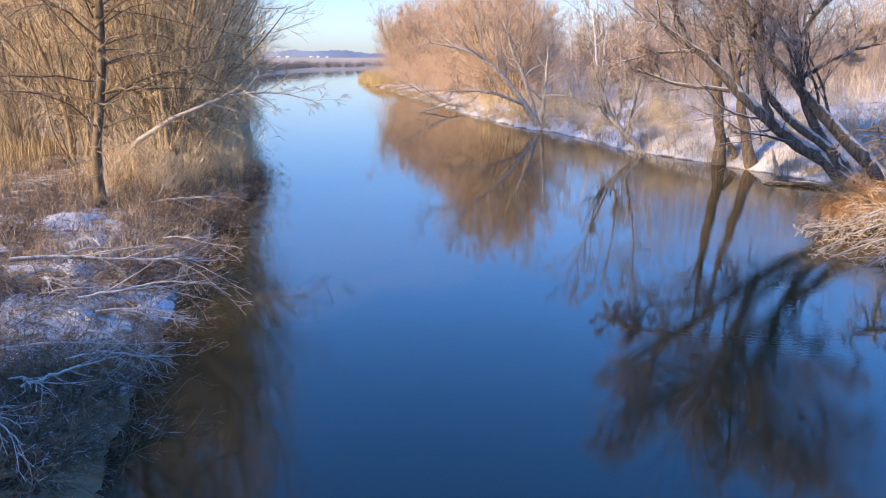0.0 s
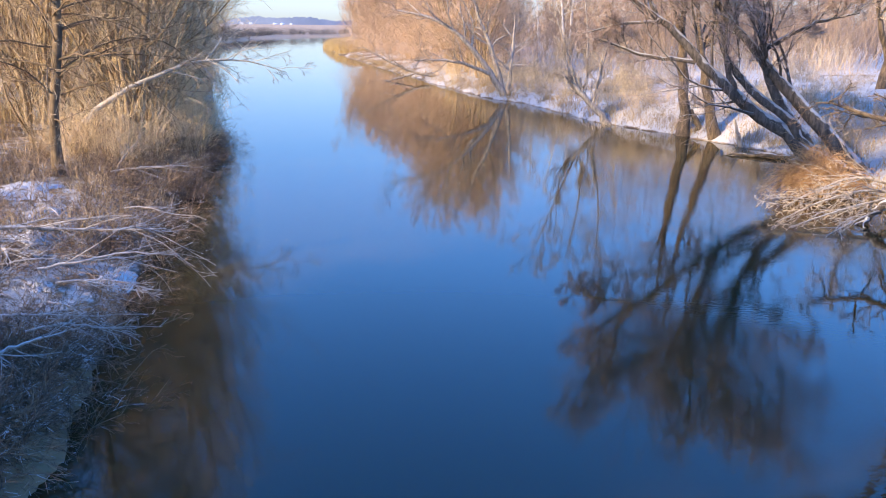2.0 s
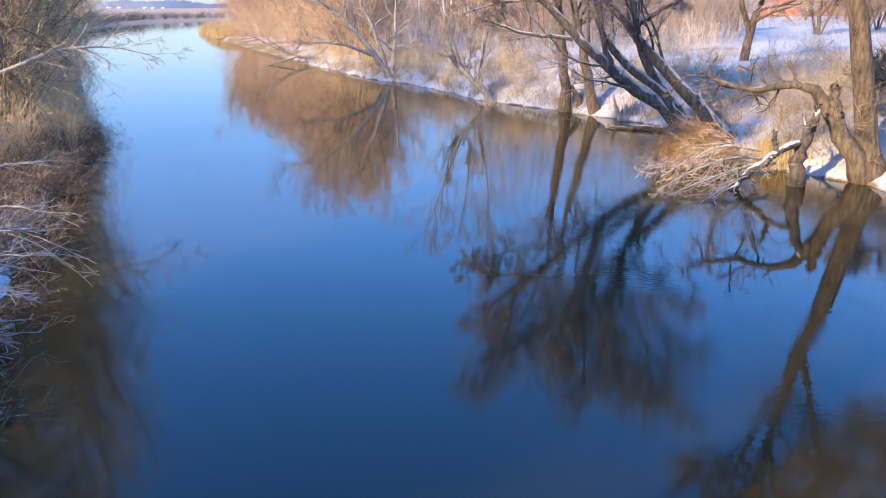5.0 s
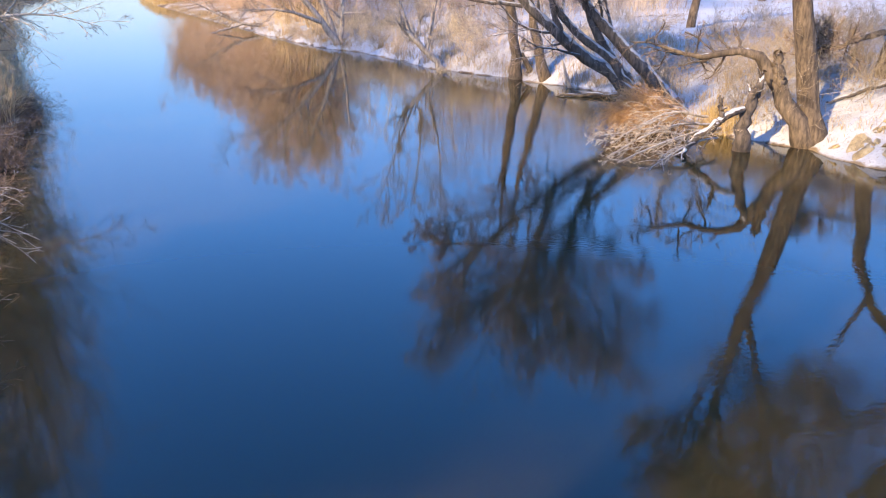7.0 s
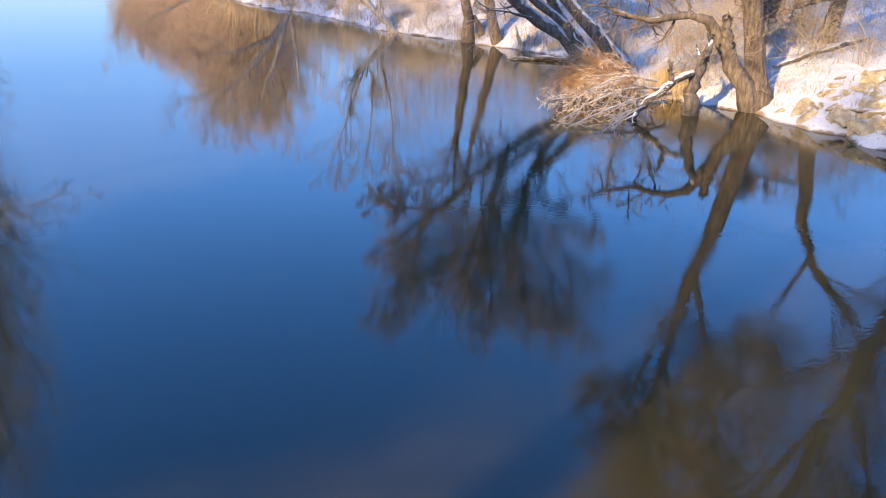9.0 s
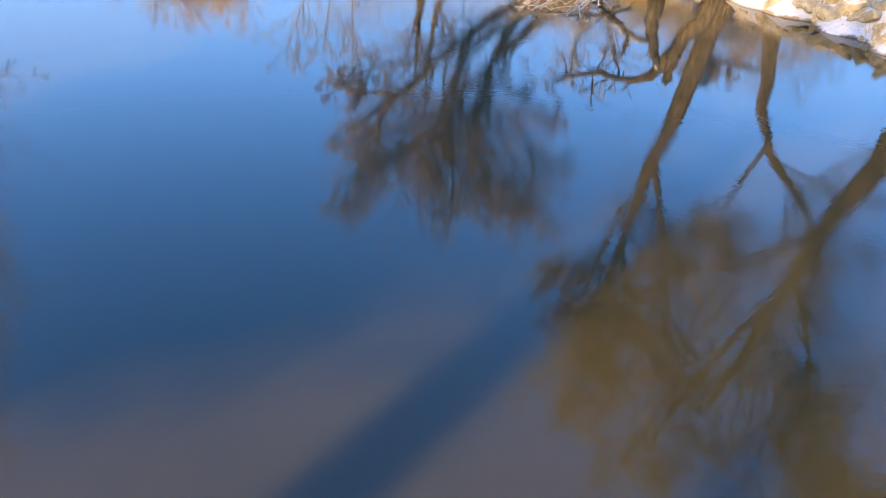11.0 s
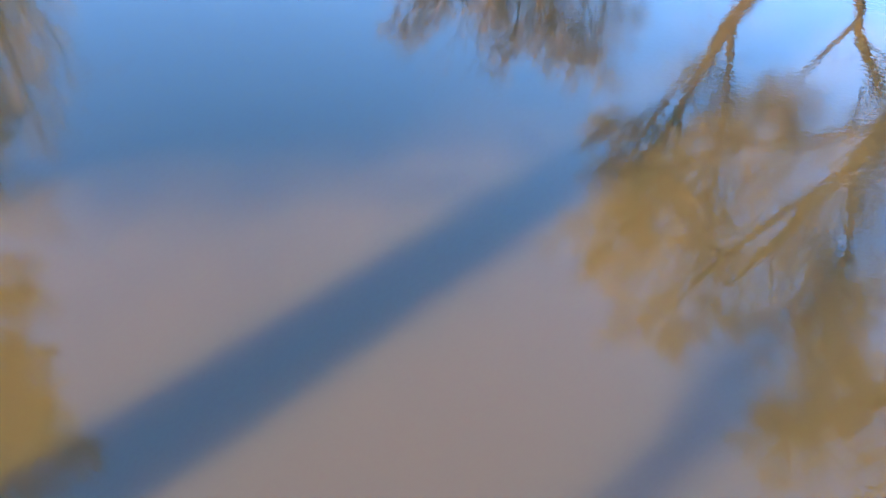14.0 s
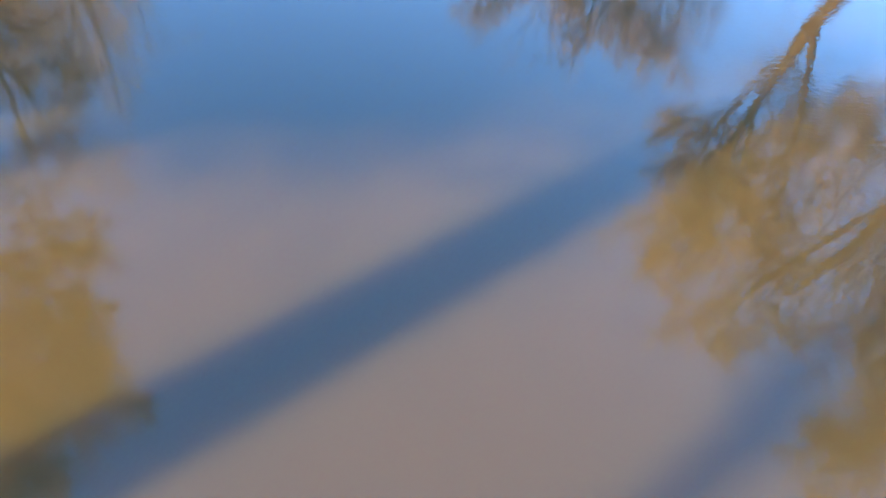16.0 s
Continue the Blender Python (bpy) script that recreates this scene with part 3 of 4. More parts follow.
tree("river_tree", b, [
    rel(b, (21.4, 15.9, 0.5, .5), (20.3, 16.2, 3.2, .38), (19.7, 17.0, 6.2, .32), (19.0, 17.8, 10.5, .22), (18.3, 18.5, 14.5, .07)),
    rel(b, (19.8, 16.8, 5.7, .2), (18.6, 18.0, 7.4, .16), (17.4, 19.1, 8.4, .11), (16.2, 20.2, 9.0, .04)),
    rel(b, (19.3, 17.5, 8.6, .16), (17.6, 17.6, 10.6, .12), (15.8, 17.4, 12.8, .08), (14.4, 17.2, 15.0, .03)),
    rel(b, (19.4, 17.3, 7.8, .15), (19.6, 16.0, 10.2, .11), (19.4, 14.6, 13.8, .03)),
], BARK_TAN, TWIG_BROWN, "sunlit tan tree leaning out over the water", seed=13, whips=34, limbs=18, fork=8, fine=5, finest=4,
    limb=(0.44, 46, 0.03, 0.18), lo=0.42, limb_thick=0.2, limb_tip=0.012, tip=0.009, fine_share=0.85, tip_share=0.8)
b = (22.5, 8.5, 1.2)
tree("river_tree", b, [
    rel(b, (22.6, 8.4, 0.9, .5), (21.6, 8.8, 4.0, .34), (20.6, 9.3, 9.0, .25), (19.8, 9.8, 14.0, .14), (19.2, 10.2, 18.5, .04)),
    rel(b, (20.6, 9.3, 9.2, .16), (18.7, 11.0, 12.2, .11), (16.9, 12.5, 15.6, .03)),
    rel(b, (20.3, 9.5, 10.8, .14), (19.8, 12.0, 13.6, .10), (19.0, 14.0, 16.4, .03)),
], BARK_TAN, TWIG_BROWN, "tall tree with tan bark reaching far over the water", seed=17, limbs=20, fork=8, fine=5, finest=4,
    limb=(0.36, 52, 0.03, 0.18), lo=0.4, limb_thick=0.22, limb_tip=0.012, tip=0.009, fine_share=0.85, tip_share=0.8)

b = (15.7, 45.0, 0)
tree("bank_tree", b, [
    rel(b, (15.75, 45, -0.3, .5), (15.7, 45, 0.5, .37), (15.4, 45.2, 4.0, .28), (15.2, 45.4, 7, .13), (15.0, 45.5, 11, .04)),
], BARK_BROWN, TWIG_BROWN, "upright brown tree standing at the waterline", seed=21, limbs=9, fork=6, fine=5, finest=3, limb=(0.4, 45, 0.08, 0.16), lo=0.42)
b = (16.8, 43.0, 0.3)
tree("bank_tree", b, [
    rel(b, (16.9, 43, 0, .44), (16.7, 43, 0.8, .33), (16.0, 43.3, 3.5, .25), (15.5, 43.6, 6.5, .12), (15.1, 43.8, 10, .04)),
], BARK_BROWN, TWIG_BROWN, "slightly leaning brown tree on the snowy bank", seed=22, limbs=9, fork=6, fine=5, finest=3, limb=(0.4, 45, 0.08, 0.16), lo=0.42)


def snag(name, stops, material, label, sides=8):
    root = tagged(new(name), label, "dead wood")
    root.location = stops[0][:3]
    line = curve_through(rel(stops[0], *stops), 9, 0.2)
    v, f = tubes([line], sides)
    under("wood", mesh_of("wood", v, f, material, True), root)
    return root


snag("snag", [(16.75, 44.8, -0.4, .2), (16.5, 44.9, .5, .19), (16.05, 45.0, 1.5, .12)], BARK_BROWN, "short broken snag leaning at the waterline")
snag("snag", [(17.45, 40.6, -0.3, .15), (17.2, 40.75, .5, .12), (16.9, 40.9, 1.45, .05)], BARK_DEAD, "thin pale stub leaning from the water")
snag("driftwood", [(18.2, 36.3, 0.16, .13), (17.6, 36.8, .08, .1), (17.1, 37.2, .15, .13), (16.5, 37.4, .04, .08), (15.9, 37.8, .1, .06), (15.4, 37.9, .0, .02)], BARK_DRIFT,
     "dark rotting log with some snow lying at the waterline", 10)

lying = [(21.3, 25.5), (22.5, 25.45), (23.9, 25.5), (25.4, 25.4)]
snag("fallen_log", [(x, y, float(land(x, y)) + .08, w) for (x, y), w in zip(lying, (.06, .11, .14, .15))], BARK_WILLOW, "snowy fallen log lying on the bank below the tree")

# drifted branches and hanging roots below the leaning willow
b = (16.4, 25.2, 0.4)
tree("drift_branch", b, [
    rel(b, (16.6, 25.1, .65, .05), (15.2, 24.7, .6, .04), (13.6, 24.1, .4, .03), (11.8, 23.4, .05, .01)),
    rel(b, (16.5, 25.6, .7, .05), (15.0, 25.3, .8, .04), (13.4, 24.9, .5, .025), (12.0, 24.3, .1, .01)),
    rel(b, (16.2, 24.6, .4, .04), (15.0, 24.0, .45, .03), (13.6, 23.2, .25, .02), (12.6, 22.6, .02, .01)),
    rel(b, (16.6, 26.0, .9, .05), (15.3, 26.2, 1.1, .04), (13.9, 26.0, .7, .025), (12.6, 25.6, .2, .01)),
], BARK_DEAD, TWIG_PALE, "heap of pale drifted branches lying in the water", "drift wood", seed=33, limbs=12, fork=5, fine=3, finest=3,
    limb=(0.4, 24, -0.03, 0.14), lo=0.1, tip=0.005, limb_tip=0.008)
roots = shrub("root_tangle", 1.5, 1.5, 120, TWIG_ROOT, "orange-brown tangle of hanging willow roots", "roots", seed=34, per=4, fine=2, arch=-0.42, lean=1.0, rad=0.009)
roots.location = (15.2, 29.0, 1.0)
made = copy_thing(roots, pose(14.6, 28.5, 0.45, 0, 0, 130))
made = copy_thing(roots, pose(16.1, 30.0, 0.9, 0, 0, 250))
made = copy_thing(roots, pose(15.8, 27.8, 0.6, 0, 0, 20))
made = copy_thing(roots, pose(14.2, 28.0, 0.7, 0, 0, 75))
made = copy_thing(roots, pose(15.0, 28.2, 0.95, 0, 0, 190))

b = (12.6, 50.2, 0)
tree("leaning_bush_tree", b, [
    rel(b, (12.9, 50.1, -0.3, .26), (11.7, 50.4, 1.0, .2), (10.8, 50.6, 2.0, .16), (9.9, 50.8, 3.0, .08)),
    rel(b, (10.9, 50.6, 1.9, .1), (11.2, 50.7, 2.9, .07), (11.4, 50.8, 3.8, .03)),
    rel(b, (11.6, 50.4, 1.1, .1), (11.9, 50.6, 2.6, .07), (12.2, 50.8, 4.6, .02)),
    rel(b, (10.3, 50.7, 2.6, .08), (9.9, 51.0, 3.8, .05), (9.7, 51.2, 5.0, .015)),
    rel(b, (10.8, 50.6, 2.0, .07), (9.6, 51.2, 5.4, .05), (8.4, 51.8, 9.0, .012)),
    rel(b, (11.2, 50.6, 2.4, .07), (11.2, 51.4, 6.0, .05), (10.6, 52.0, 10.2, .012)),
    rel(b, (11.9, 50.6, 2.2, .07), (12.6, 51.2, 5.6, .05), (12.8, 51.8, 9.4, .012)),
], BARK_DEAD, TWIG_PALE, "snow-dusted crooked trunk leaning out of the bank", seed=25, limbs=9, fork=5, fine=5, finest=4, limb=(0.55, 45, 0.1, 0.16), lo=0.35)

b = (7.9, 67.1, 0.2)
tree("leaning_willow", b, [
    rel(b, (8.1, 67, -0.2, .34), (6.8, 67.3, 2.2, .24), (5.0, 67.5, 4.4, .19), (2.8, 67.6, 6.1, .13), (-1.5, 67.8, 7.2, .04)),
    rel(b, (8.0, 67.1, -.1, .26), (7.2, 67.6, 3.0, .2), (6.0, 68.0, 6.0, .14), (5.0, 68.4, 9, .04)),
    rel(b, (8.1, 67.0, -.1, .22), (8.5, 67.4, 3.0, .15), (8.7, 67.7, 6.5, .05)),
    rel(b, (6.9, 67.3, 2.0, .16), (4.0, 67.0, 3.0, .11), (0.5, 66.7, 3.2, .04)),
], BARK_DEAD, TWIG_BROWN, "many-stemmed willow leaning over the water with snow on it", seed=27, limbs=9, fork=6, fine=5, finest=3,
    limb=(0.42, 45, 0.06, 0.18), lo=0.3)
b = (2.2, 90.0, 0.2)
tree("fallen_tree", b, [
    rel(b, (3.4, 90, .4, .22), (0.5, 89.5, .9, .15), (-2.5, 89.0, 2.2, .08), (-5, 88.8, 3.6, .03)),
    rel(b, (0.8, 89.5, .8, .1), (-1.5, 88.5, .25, .07), (-3.5, 88, -.2, .04)),
], BARK_DEAD, TWIG_BROWN, "fallen tree dipping its branches into the river", seed=28, limbs=8, fork=4, fine=3, finest=0, limb=(0.35, 40, 0.02, 0.18), lo=0.3)

b = on_land(27.5, 46.0)
tree("bushy_tree", b, [
    [(0, 0, -.2, .3), (.3, 0, 2, .24), (1.2, 0, 4.5, .16), (2.6, 0, 7.5, .05)], [(.2, 0, 1.6, .2), (-.8, 0, 4.4, .13), (-1.3, 0, 8, .04)],
], BARK_TAN, TWIG_TAN, "yellowish forked tree on the snowy meadow", seed=29, limbs=10, fork=7, fine=6, finest=3, limb=(0.5, 45, 0.03, 0.16), lo=0.3)

# the orange thicket: two willows, then copies
r = np.random.default_rng(31)
THICKET = []
for seed in (41, 42):
    stems = []
    for q in range(7):
        a, lean = q * 0.9 + r.random(), 1.2 + 2.6 * r.random()
        h = 8 + 4 * r.random()
        stems.append([(0.5 * math.cos(a), 0.5 * math.sin(a), -.3, .15), (lean * .45 * math.cos(a), lean * .45 * math.sin(a), h * .35, .11),
                      (lean * math.cos(a), lean * math.sin(a), h * .7, .07), (1.15 * lean * math.cos(a), 1.15 * lean * math.sin(a), h, .02)])
    THICKET.append(tree("willow_thicket", (0, 0, 0), stems, BARK_SHOOT, TWIG_ORANGE, "dense willow thicket with orange winter twigs", "willow",
                        "orange willows", seed, split=False, limbs=9, fork=6, fine=6, finest=10, limb=(0.5, 40, 0.10, 0.14), lo=0.08, tip=0.007, tip_share=1.0))
spots = []
for q in range(14):
    y = 78 + q * 6.2 + r.random() * 3
    spots.append((right_bank(y) + 3.0 + 6.5 * r.random(), y))
spread(THICKET[0], spots[::2], r, (0.85, 1.2))
spread(THICKET[1], spots[1::2], r, (0.85, 1.2))

# birches and brown woods behind
birch = tree("birch", (0, 0, 0), [[(0, 0, -.2, .2), (.1, 0, 4, .16), (-.1, .1, 9, .1), (.2, 0, 15, .03)]], BARK_BIRCH, TWIG_BROWN,
             "slender birch with white bark and brown twigs", "birch", "birches", 51, split=False, limbs=16, fork=5, fine=4, finest=2, limb=(0.2, 40, 0.06, 0.14), lo=0.35, tip=0.012)
spread(birch, [(21, 108), (17.8, 112), (23.2, 118), (14, 116), (27, 104), (10.5, 121)], r, (0.85, 1.15))
brown = tree("brown_tree", (0, 0, 0), [[(0, 0, -.2, .2), (.2, .1, 3, .15), (0, .2, 6, .1), (.3, 0, 9, .03)],
                                       [(.2, 0, 0, .12), (1, .4, 3, .09), (1.8, .6, 7, .03)], [(-.2, 0, 0, .12), (-1, -.4, 3, .09), (-1.9, -.6, 7, .03)]],
             BARK_BROWN, TWIG_RUST, "bare brown tree of the wood behind the bank", "tree", "brown wood", 53, split=False, limbs=8, fork=5, fine=5, finest=9,
             limb=(0.5, 42, 0.08, 0.14), lo=0.1, tip=0.009, tip_share=1.1)
spots = [(12 + 34 * r.random() + 0.1 * q, 112 + 45 * r.random()) for q in range(14)]
spots += [(46 + 60 * r.random(), 95 + 60 * r.random()) for q in range(7)]
spots += [(8 + 28 * r.random(), 100 + 25 * r.random()) for q in range(7)]
spots += [(62 + 16 * r.random(), 72 + 20 * r.random()) for q in range(8)]
spread(brown, spots, r, (0.85, 1.3))

# ---- trees of the west bank ----
b = on_land(-12.2, 27.8)
q = np.random.default_rng(5)
arms = []
for n in range(26):
    a, z, size, rise = 2.4 * n + q.normal(0, .3), 2.6 + 6.6 * (n + q.random()) / 26, 2.8 + 2.8 * q.random(), 0.2 + 0.9 * q.random()
    c, d = size * math.cos(a), size * math.sin(a)
    arms.append([(.35, .1, z, .036), (.35 + .35 * c, .1 + .35 * d, z + rise, .027), (.35 + .7 * c, .1 + .7 * d, z + rise * .9, .018),
                 (.35 + c, .1 + d, z + rise * .9 - .25 * size, .010)])
tree("alder", b, [[(0, 0, -.2, .25), (.05, 0, 1, .18), (.3, .1, 4, .15), (.55, .2, 7, .13), (.5, .4, 11, .1), (.9, .3, 16, .03)],
                  [(.5, .3, 8.4, .06), (2.0, .8, 10.6, .045), (3.6, 1.5, 12.8, .015)], [(.5, .3, 9.2, .06), (1.9, -1.2, 11.4, .045), (3.2, -3.2, 13.4, .015)],
                  [(.5, .4, 10.4, .06), (1.2, 1.8, 12.8, .045), (1.8, 3.6, 15.2, .015)], [(.5, .3, 8.8, .06), (2.6, -.2, 9.8, .045), (4.4, -.8, 10.8, .015)],
                  [(.6, .3, 11, .07), (2.2, .4, 14.2, .05), (3.8, .2, 18, .015)], [(.7, .3, 12, .07), (1.4, -1.4, 15, .05), (2.4, -2.6, 18.6, .015)]],
     BARK_ALDER, TWIG_ALDER, "straight brown tree with wide arching boughs on the west bank", seed=61, limbs=34, fork=6, fine=4, finest=4,
     limb=(0.30, 62, -0.07, 0.07), lo=0.12, droop=0.04, tip=0.0042, limb_tip=0.008, limb_thick=0.2, boughs=arms)
b = on_land(-16.9, 43.6)
tree("alder", b, [[(0, 0, -.2, .24), (.1, 0, 3.5, .18), (.1, .2, 8, .13), (.4, .3, 13, .03)]],
     BARK_TAN, TWIG_TAN, "tan tree standing among willow shrubs", seed=62, limbs=12, fork=6, fine=6, finest=3, limb=(0.4, 55, 0.03, 0.12), lo=0.25)
b = on_land(-10.8, 16.2)
tree("alder", b, [[(0, 0, -.2, .15), (.1, 0, 3, .11), (.3, .1, 8, .10), (.7, .2, 13, .08), (1.0, .3, 19.5, .02)],
                  [(.3, .1, 7.4, .16), (1.4, .6, 9.6, .12), (2.6, 1.2, 11.5, .08), (3.6, 1.8, 14, .03)],
                  [(.4, .1, 9, .15), (1.6, -1.2, 11, .11), (2.8, -2.4, 13.5, .03)],
                  [(.5, .1, 10, .14), (1.8, -1.6, 12.6, .10), (2.8, -3.2, 16.0, .03)], [(.6, .1, 11, .13), (2.4, 0.6, 14.0, .09), (3.8, 1.2, 18.0, .03)]],
     BARK_BROWN, TWIG_ALDER, "large brown tree spreading its boughs high over the west bank", seed=63, limbs=18, fork=8, fine=6, finest=6,
     limb=(0.34, 50, 0.05, 0.12), lo=0.42, tip=0.011, fine_share=0.85, tip_share=0.8)
# unseen trees added on the near west bank, whose trunks shade the river
b = (-9.6, -1.73, 0.9)
tree("poplar", b, [[(0, 0, -.3, .52), (.03, 0, 3, .47), (0, .03, 8, .43), (.1, 0, 14, .32), (0, 0, 22, .05)]],
     BARK_BROWN, TWIG_BROWN, "tall straight tree with a bare trunk, unseen, added to shade the river", seed=64, limbs=30, fork=6, fine=6, finest=3,
     limb=(0.26, 42, 0.08, 0.12), lo=0.42, tip=0.010, tip_share=0.8)
b = (-13.5, -8.2, 1.0)
tree("poplar", b, [[(0, 0, -.3, .28), (.03, 0, 3, .22), (0, .03, 8, .19), (.1, 0, 14, .15), (0, 0, 21, .05)]],
     BARK_BROWN, TWIG_BROWN, "tall straight tree with a slim bare trunk, unseen, added to shade the river", seed=65, limbs=30, fork=6, fine=6, finest=3,
     limb=(0.26, 42, 0.08, 0.12), lo=0.42, tip=0.010, tip_share=0.8)

TAN = []
for seed in (71, 72):
    stems = []
    for q in range(6):
        a, lean = q * 1.05 + r.random(), 1.0 + 2.2 * r.random()
        h = 7 + 4 * r.random()
        stems.append([(0.4 * math.cos(a), 0.4 * math.sin(a), -.3, .12), (lean * .45 * math.cos(a), lean * .45 * math.sin(a), h * .35, .09),
                      (lean * math.cos(a), lean * math.sin(a), h * .7, .06), (1.2 * lean * math.cos(a), 1.2 * lean * math.sin(a), h, .015)])
    TAN.append(tree("willow_thicket", (0, 0, 0), stems, BARK_SHOOT, TWIG_TAN, "dense willow thicket with yellow-tan twigs", "willow",
                    "tan willows", seed, split=False, limbs=10, fork=6, fine=6, finest=3, limb=(0.5, 42, 0.07, 0.12), lo=0.04, tip=0.0055, tip_share=1.0))
spots = [(left_bank(y) - 2.0 - 3.0 * r.random(), y) for y in np.linspace(36, 78, 9)]
spots += [(left_bank(y) - 8 - 9 * r.random(), y) for y in np.linspace(38, 80, 5)]
spread(TAN[0], spots[::2], r, (0.8, 1.1))
spread(TAN[1], spots[1::2], r, (0.8, 1.1))

for q, (x, y, size) in enumerate(((-13.0, 37.0, 1.1), (-12.8, 41.0, 1.15), (-14.0, 45.5, 1.15), (-15.5, 50.0, 1.1), (-15.6, 34.5, 1.0), (-11.6, 33.6, 1.0), (-21.5, 41.0, 1.1), (-25.0, 46.0, 1.2), (-23.0, 50.0, 1.2), (-19.0, 44.0, 1.1), (-28.5, 52.0, 1.2))):
    made = copy_thing(TAN[q % 2], pose(*on_land(x, y, 0.1), 0, 0, 101 * q))
    made.scale = (size, size, size * 1.3)

# unseen thickets, added so that their high crowns shade the river
stems = [[(0.3 * math.cos(q), 0.3 * math.sin(q), -.3, .1), (.8 * math.cos(q), .8 * math.sin(q), 3, .08), (2.0 * math.cos(q), 2.0 * math.sin(q), 6.5, .05),
          (2.6 * math.cos(q), 2.6 * math.sin(q), 9.5, .015)] for q in (0, 1.2, 2.5, 3.8, 5.1)]
thin = tree("bare_thicket", (0, 0, 0), stems, BARK_BROWN, TWIG_BROWN, "unseen brown thicket of thin stems, added to shade the river", "willow", "bare thickets", 73, split=False,
            limbs=12, fork=6, fine=4, finest=3, limb=(0.45, 42, 0.07, 0.12), lo=0.62, tip=0.014, tip_share=1.0)
shade_spots = []
for q in range(10):
    x = -13.5 - 4.5 * r.random()
    shade_spots.append((x, 11.7 + 0.672 * x + 2.8 * (q + r.random()) / 10))
for q, (x, y) in enumerate(shade_spots):
    if q == 0:
        thin.matrix_world = pose(*on_land(x, y, 0.1))
        thin.scale = (1.3, 1.3, 1.2)
    else:
        made = copy_thing(thin, pose(*on_land(x, y, 0.1), 0, 0, 77 * q))
        made.scale = (1.3, 1.3, 1.2)

b = (-13.9, 31.6, 0.8)
tree("fallen_birch", b, [rel(b, (-13.9, 31.6, .8, .13), (-12.8, 32.1, 2.2, .12), (-11.75, 32.5, 3.1, .10), (-10.5, 32.9, 3.75, .085), (-9.3, 33.3, 4.25, .07), (-8.1, 33.6, 4.5, .05),
                             (-6.6, 33.9, 4.45, .028), (-5.1, 34.1, 4.0, .010)),
                         rel(b, (-8.3, 33.55, 4.5, .04), (-7.8, 33.7, 5.1, .028), (-7.4, 33.8, 5.95, .010))],
     BARK_LEAN, TWIG_BROWN, "pale birch leaning far out over the water with hanging twigs", "birch", seed=75, limbs=14, fork=4, fine=4, finest=3,
     limb=(0.2, 40, -0.04, 0.08), lo=0.5, droop=0.2, tip=0.005, limb_tip=0.01)


def fallen(stops, seed, label="pale fallen branch lying on the snowy shrubs"):
    """A bleached branch on the brush of the west bank."""
    b = stops[0][:3]
    tree("fallen_branch", b, [[(x, y, z, 0.62 * w) for x, y, z, w in rel(b, *stops)]], BARK_BLEACHED, TWIG_SNOWY, label, "dead branch", "fallen branches", seed, limbs=7, fork=2, fine=2,
         finest=0, limb=(0.6, 27, 0.0, 0.09), lo=0.12, tip=0.0032, limb_tip=0.0045, knots=0.6)


fallen([(-10.3, 18.2, 1.3, .09), (-9.2, 18.8, 1.2, .08), (-8.0, 19.4, 1.0, .06), (-6.2, 19.9, .9, .02)], 1, "thick grey fallen bough lying on the brush")
fallen([(-7.6, 15.8, 1.1, .05), (-6.9, 16.1, 1.15, .045), (-6.2, 16.4, 1.25, .03), (-5.0, 16.8, 1.1, .01)], 2)
fallen([(-7.0, 15.6, .9, .03), (-6.2, 15.7, .9, .025), (-5.2, 15.6, .7, .01)], 3)
fallen([(-6.3, 11.0, 1.2, .04), (-5.8, 11.4, 1.3, .035), (-5.2, 11.7, 1.4, .01)], 4, "orange-brown fallen branch pointing to the water")
fallen([(-10.5, 28.0, .9, .06), (-9.4, 28.4, 1.0, .05), (-8.0, 29.0, .95, .015)], 5)
fallen([(-10.4, 28.2, .9, .05), (-10.1, 28.4, 1.4, .04), (-9.6, 28.5, 1.9, .01)], 6)
fallen([(-7.5, 12.6, 1.2, .04), (-6.6, 12.9, 1.2, .03), (-5.4, 13.3, 1.0, .01)], 7)
fallen([(-7.6, 9.9, 1.3, .04), (-6.9, 10.2, 1.2, .03), (-5.9, 10.6, .9, .01)], 8)
for n, (x, y, turn) in enumerate(((-7.0, 15.2, 8), (-6.7, 14.1, -30), (-6.4, 12.6, 30), (-7.3, 19.2, 38), (-7.9, 21.8, 5))):
    c, d = math.cos(radians(turn)), math.sin(radians(turn))
    fallen([(x, y, 1.0, .035), (x + .6 * c, y + .6 * d, 1.02, .03), (x + 1.1 * c, y + 1.1 * d, .85, .02), (x + 1.7 * c, y + 1.7 * d, .75, .006)], 50 + n,
           "bleached fallen branch forking out over the water")
q = np.random.default_rng(19)
for n in range(18):
    y = 9.5 + 10.5 * q.random()
    x, z, a = left_bank(y) - 1.2 - 2.6 * q.random(), 0.9 + 0.5 * q.random(), q.normal(0.15, 0.9)
    size = 0.7 + 0.8 * q.random()
    fallen([(x, y, z, .025), (x + .5 * size * math.cos(a), y + .5 * size * math.sin(a), z + .05, .02), (x + size * math.cos(a), y + size * math.sin(a), z - .1, .006)], 20 + n)

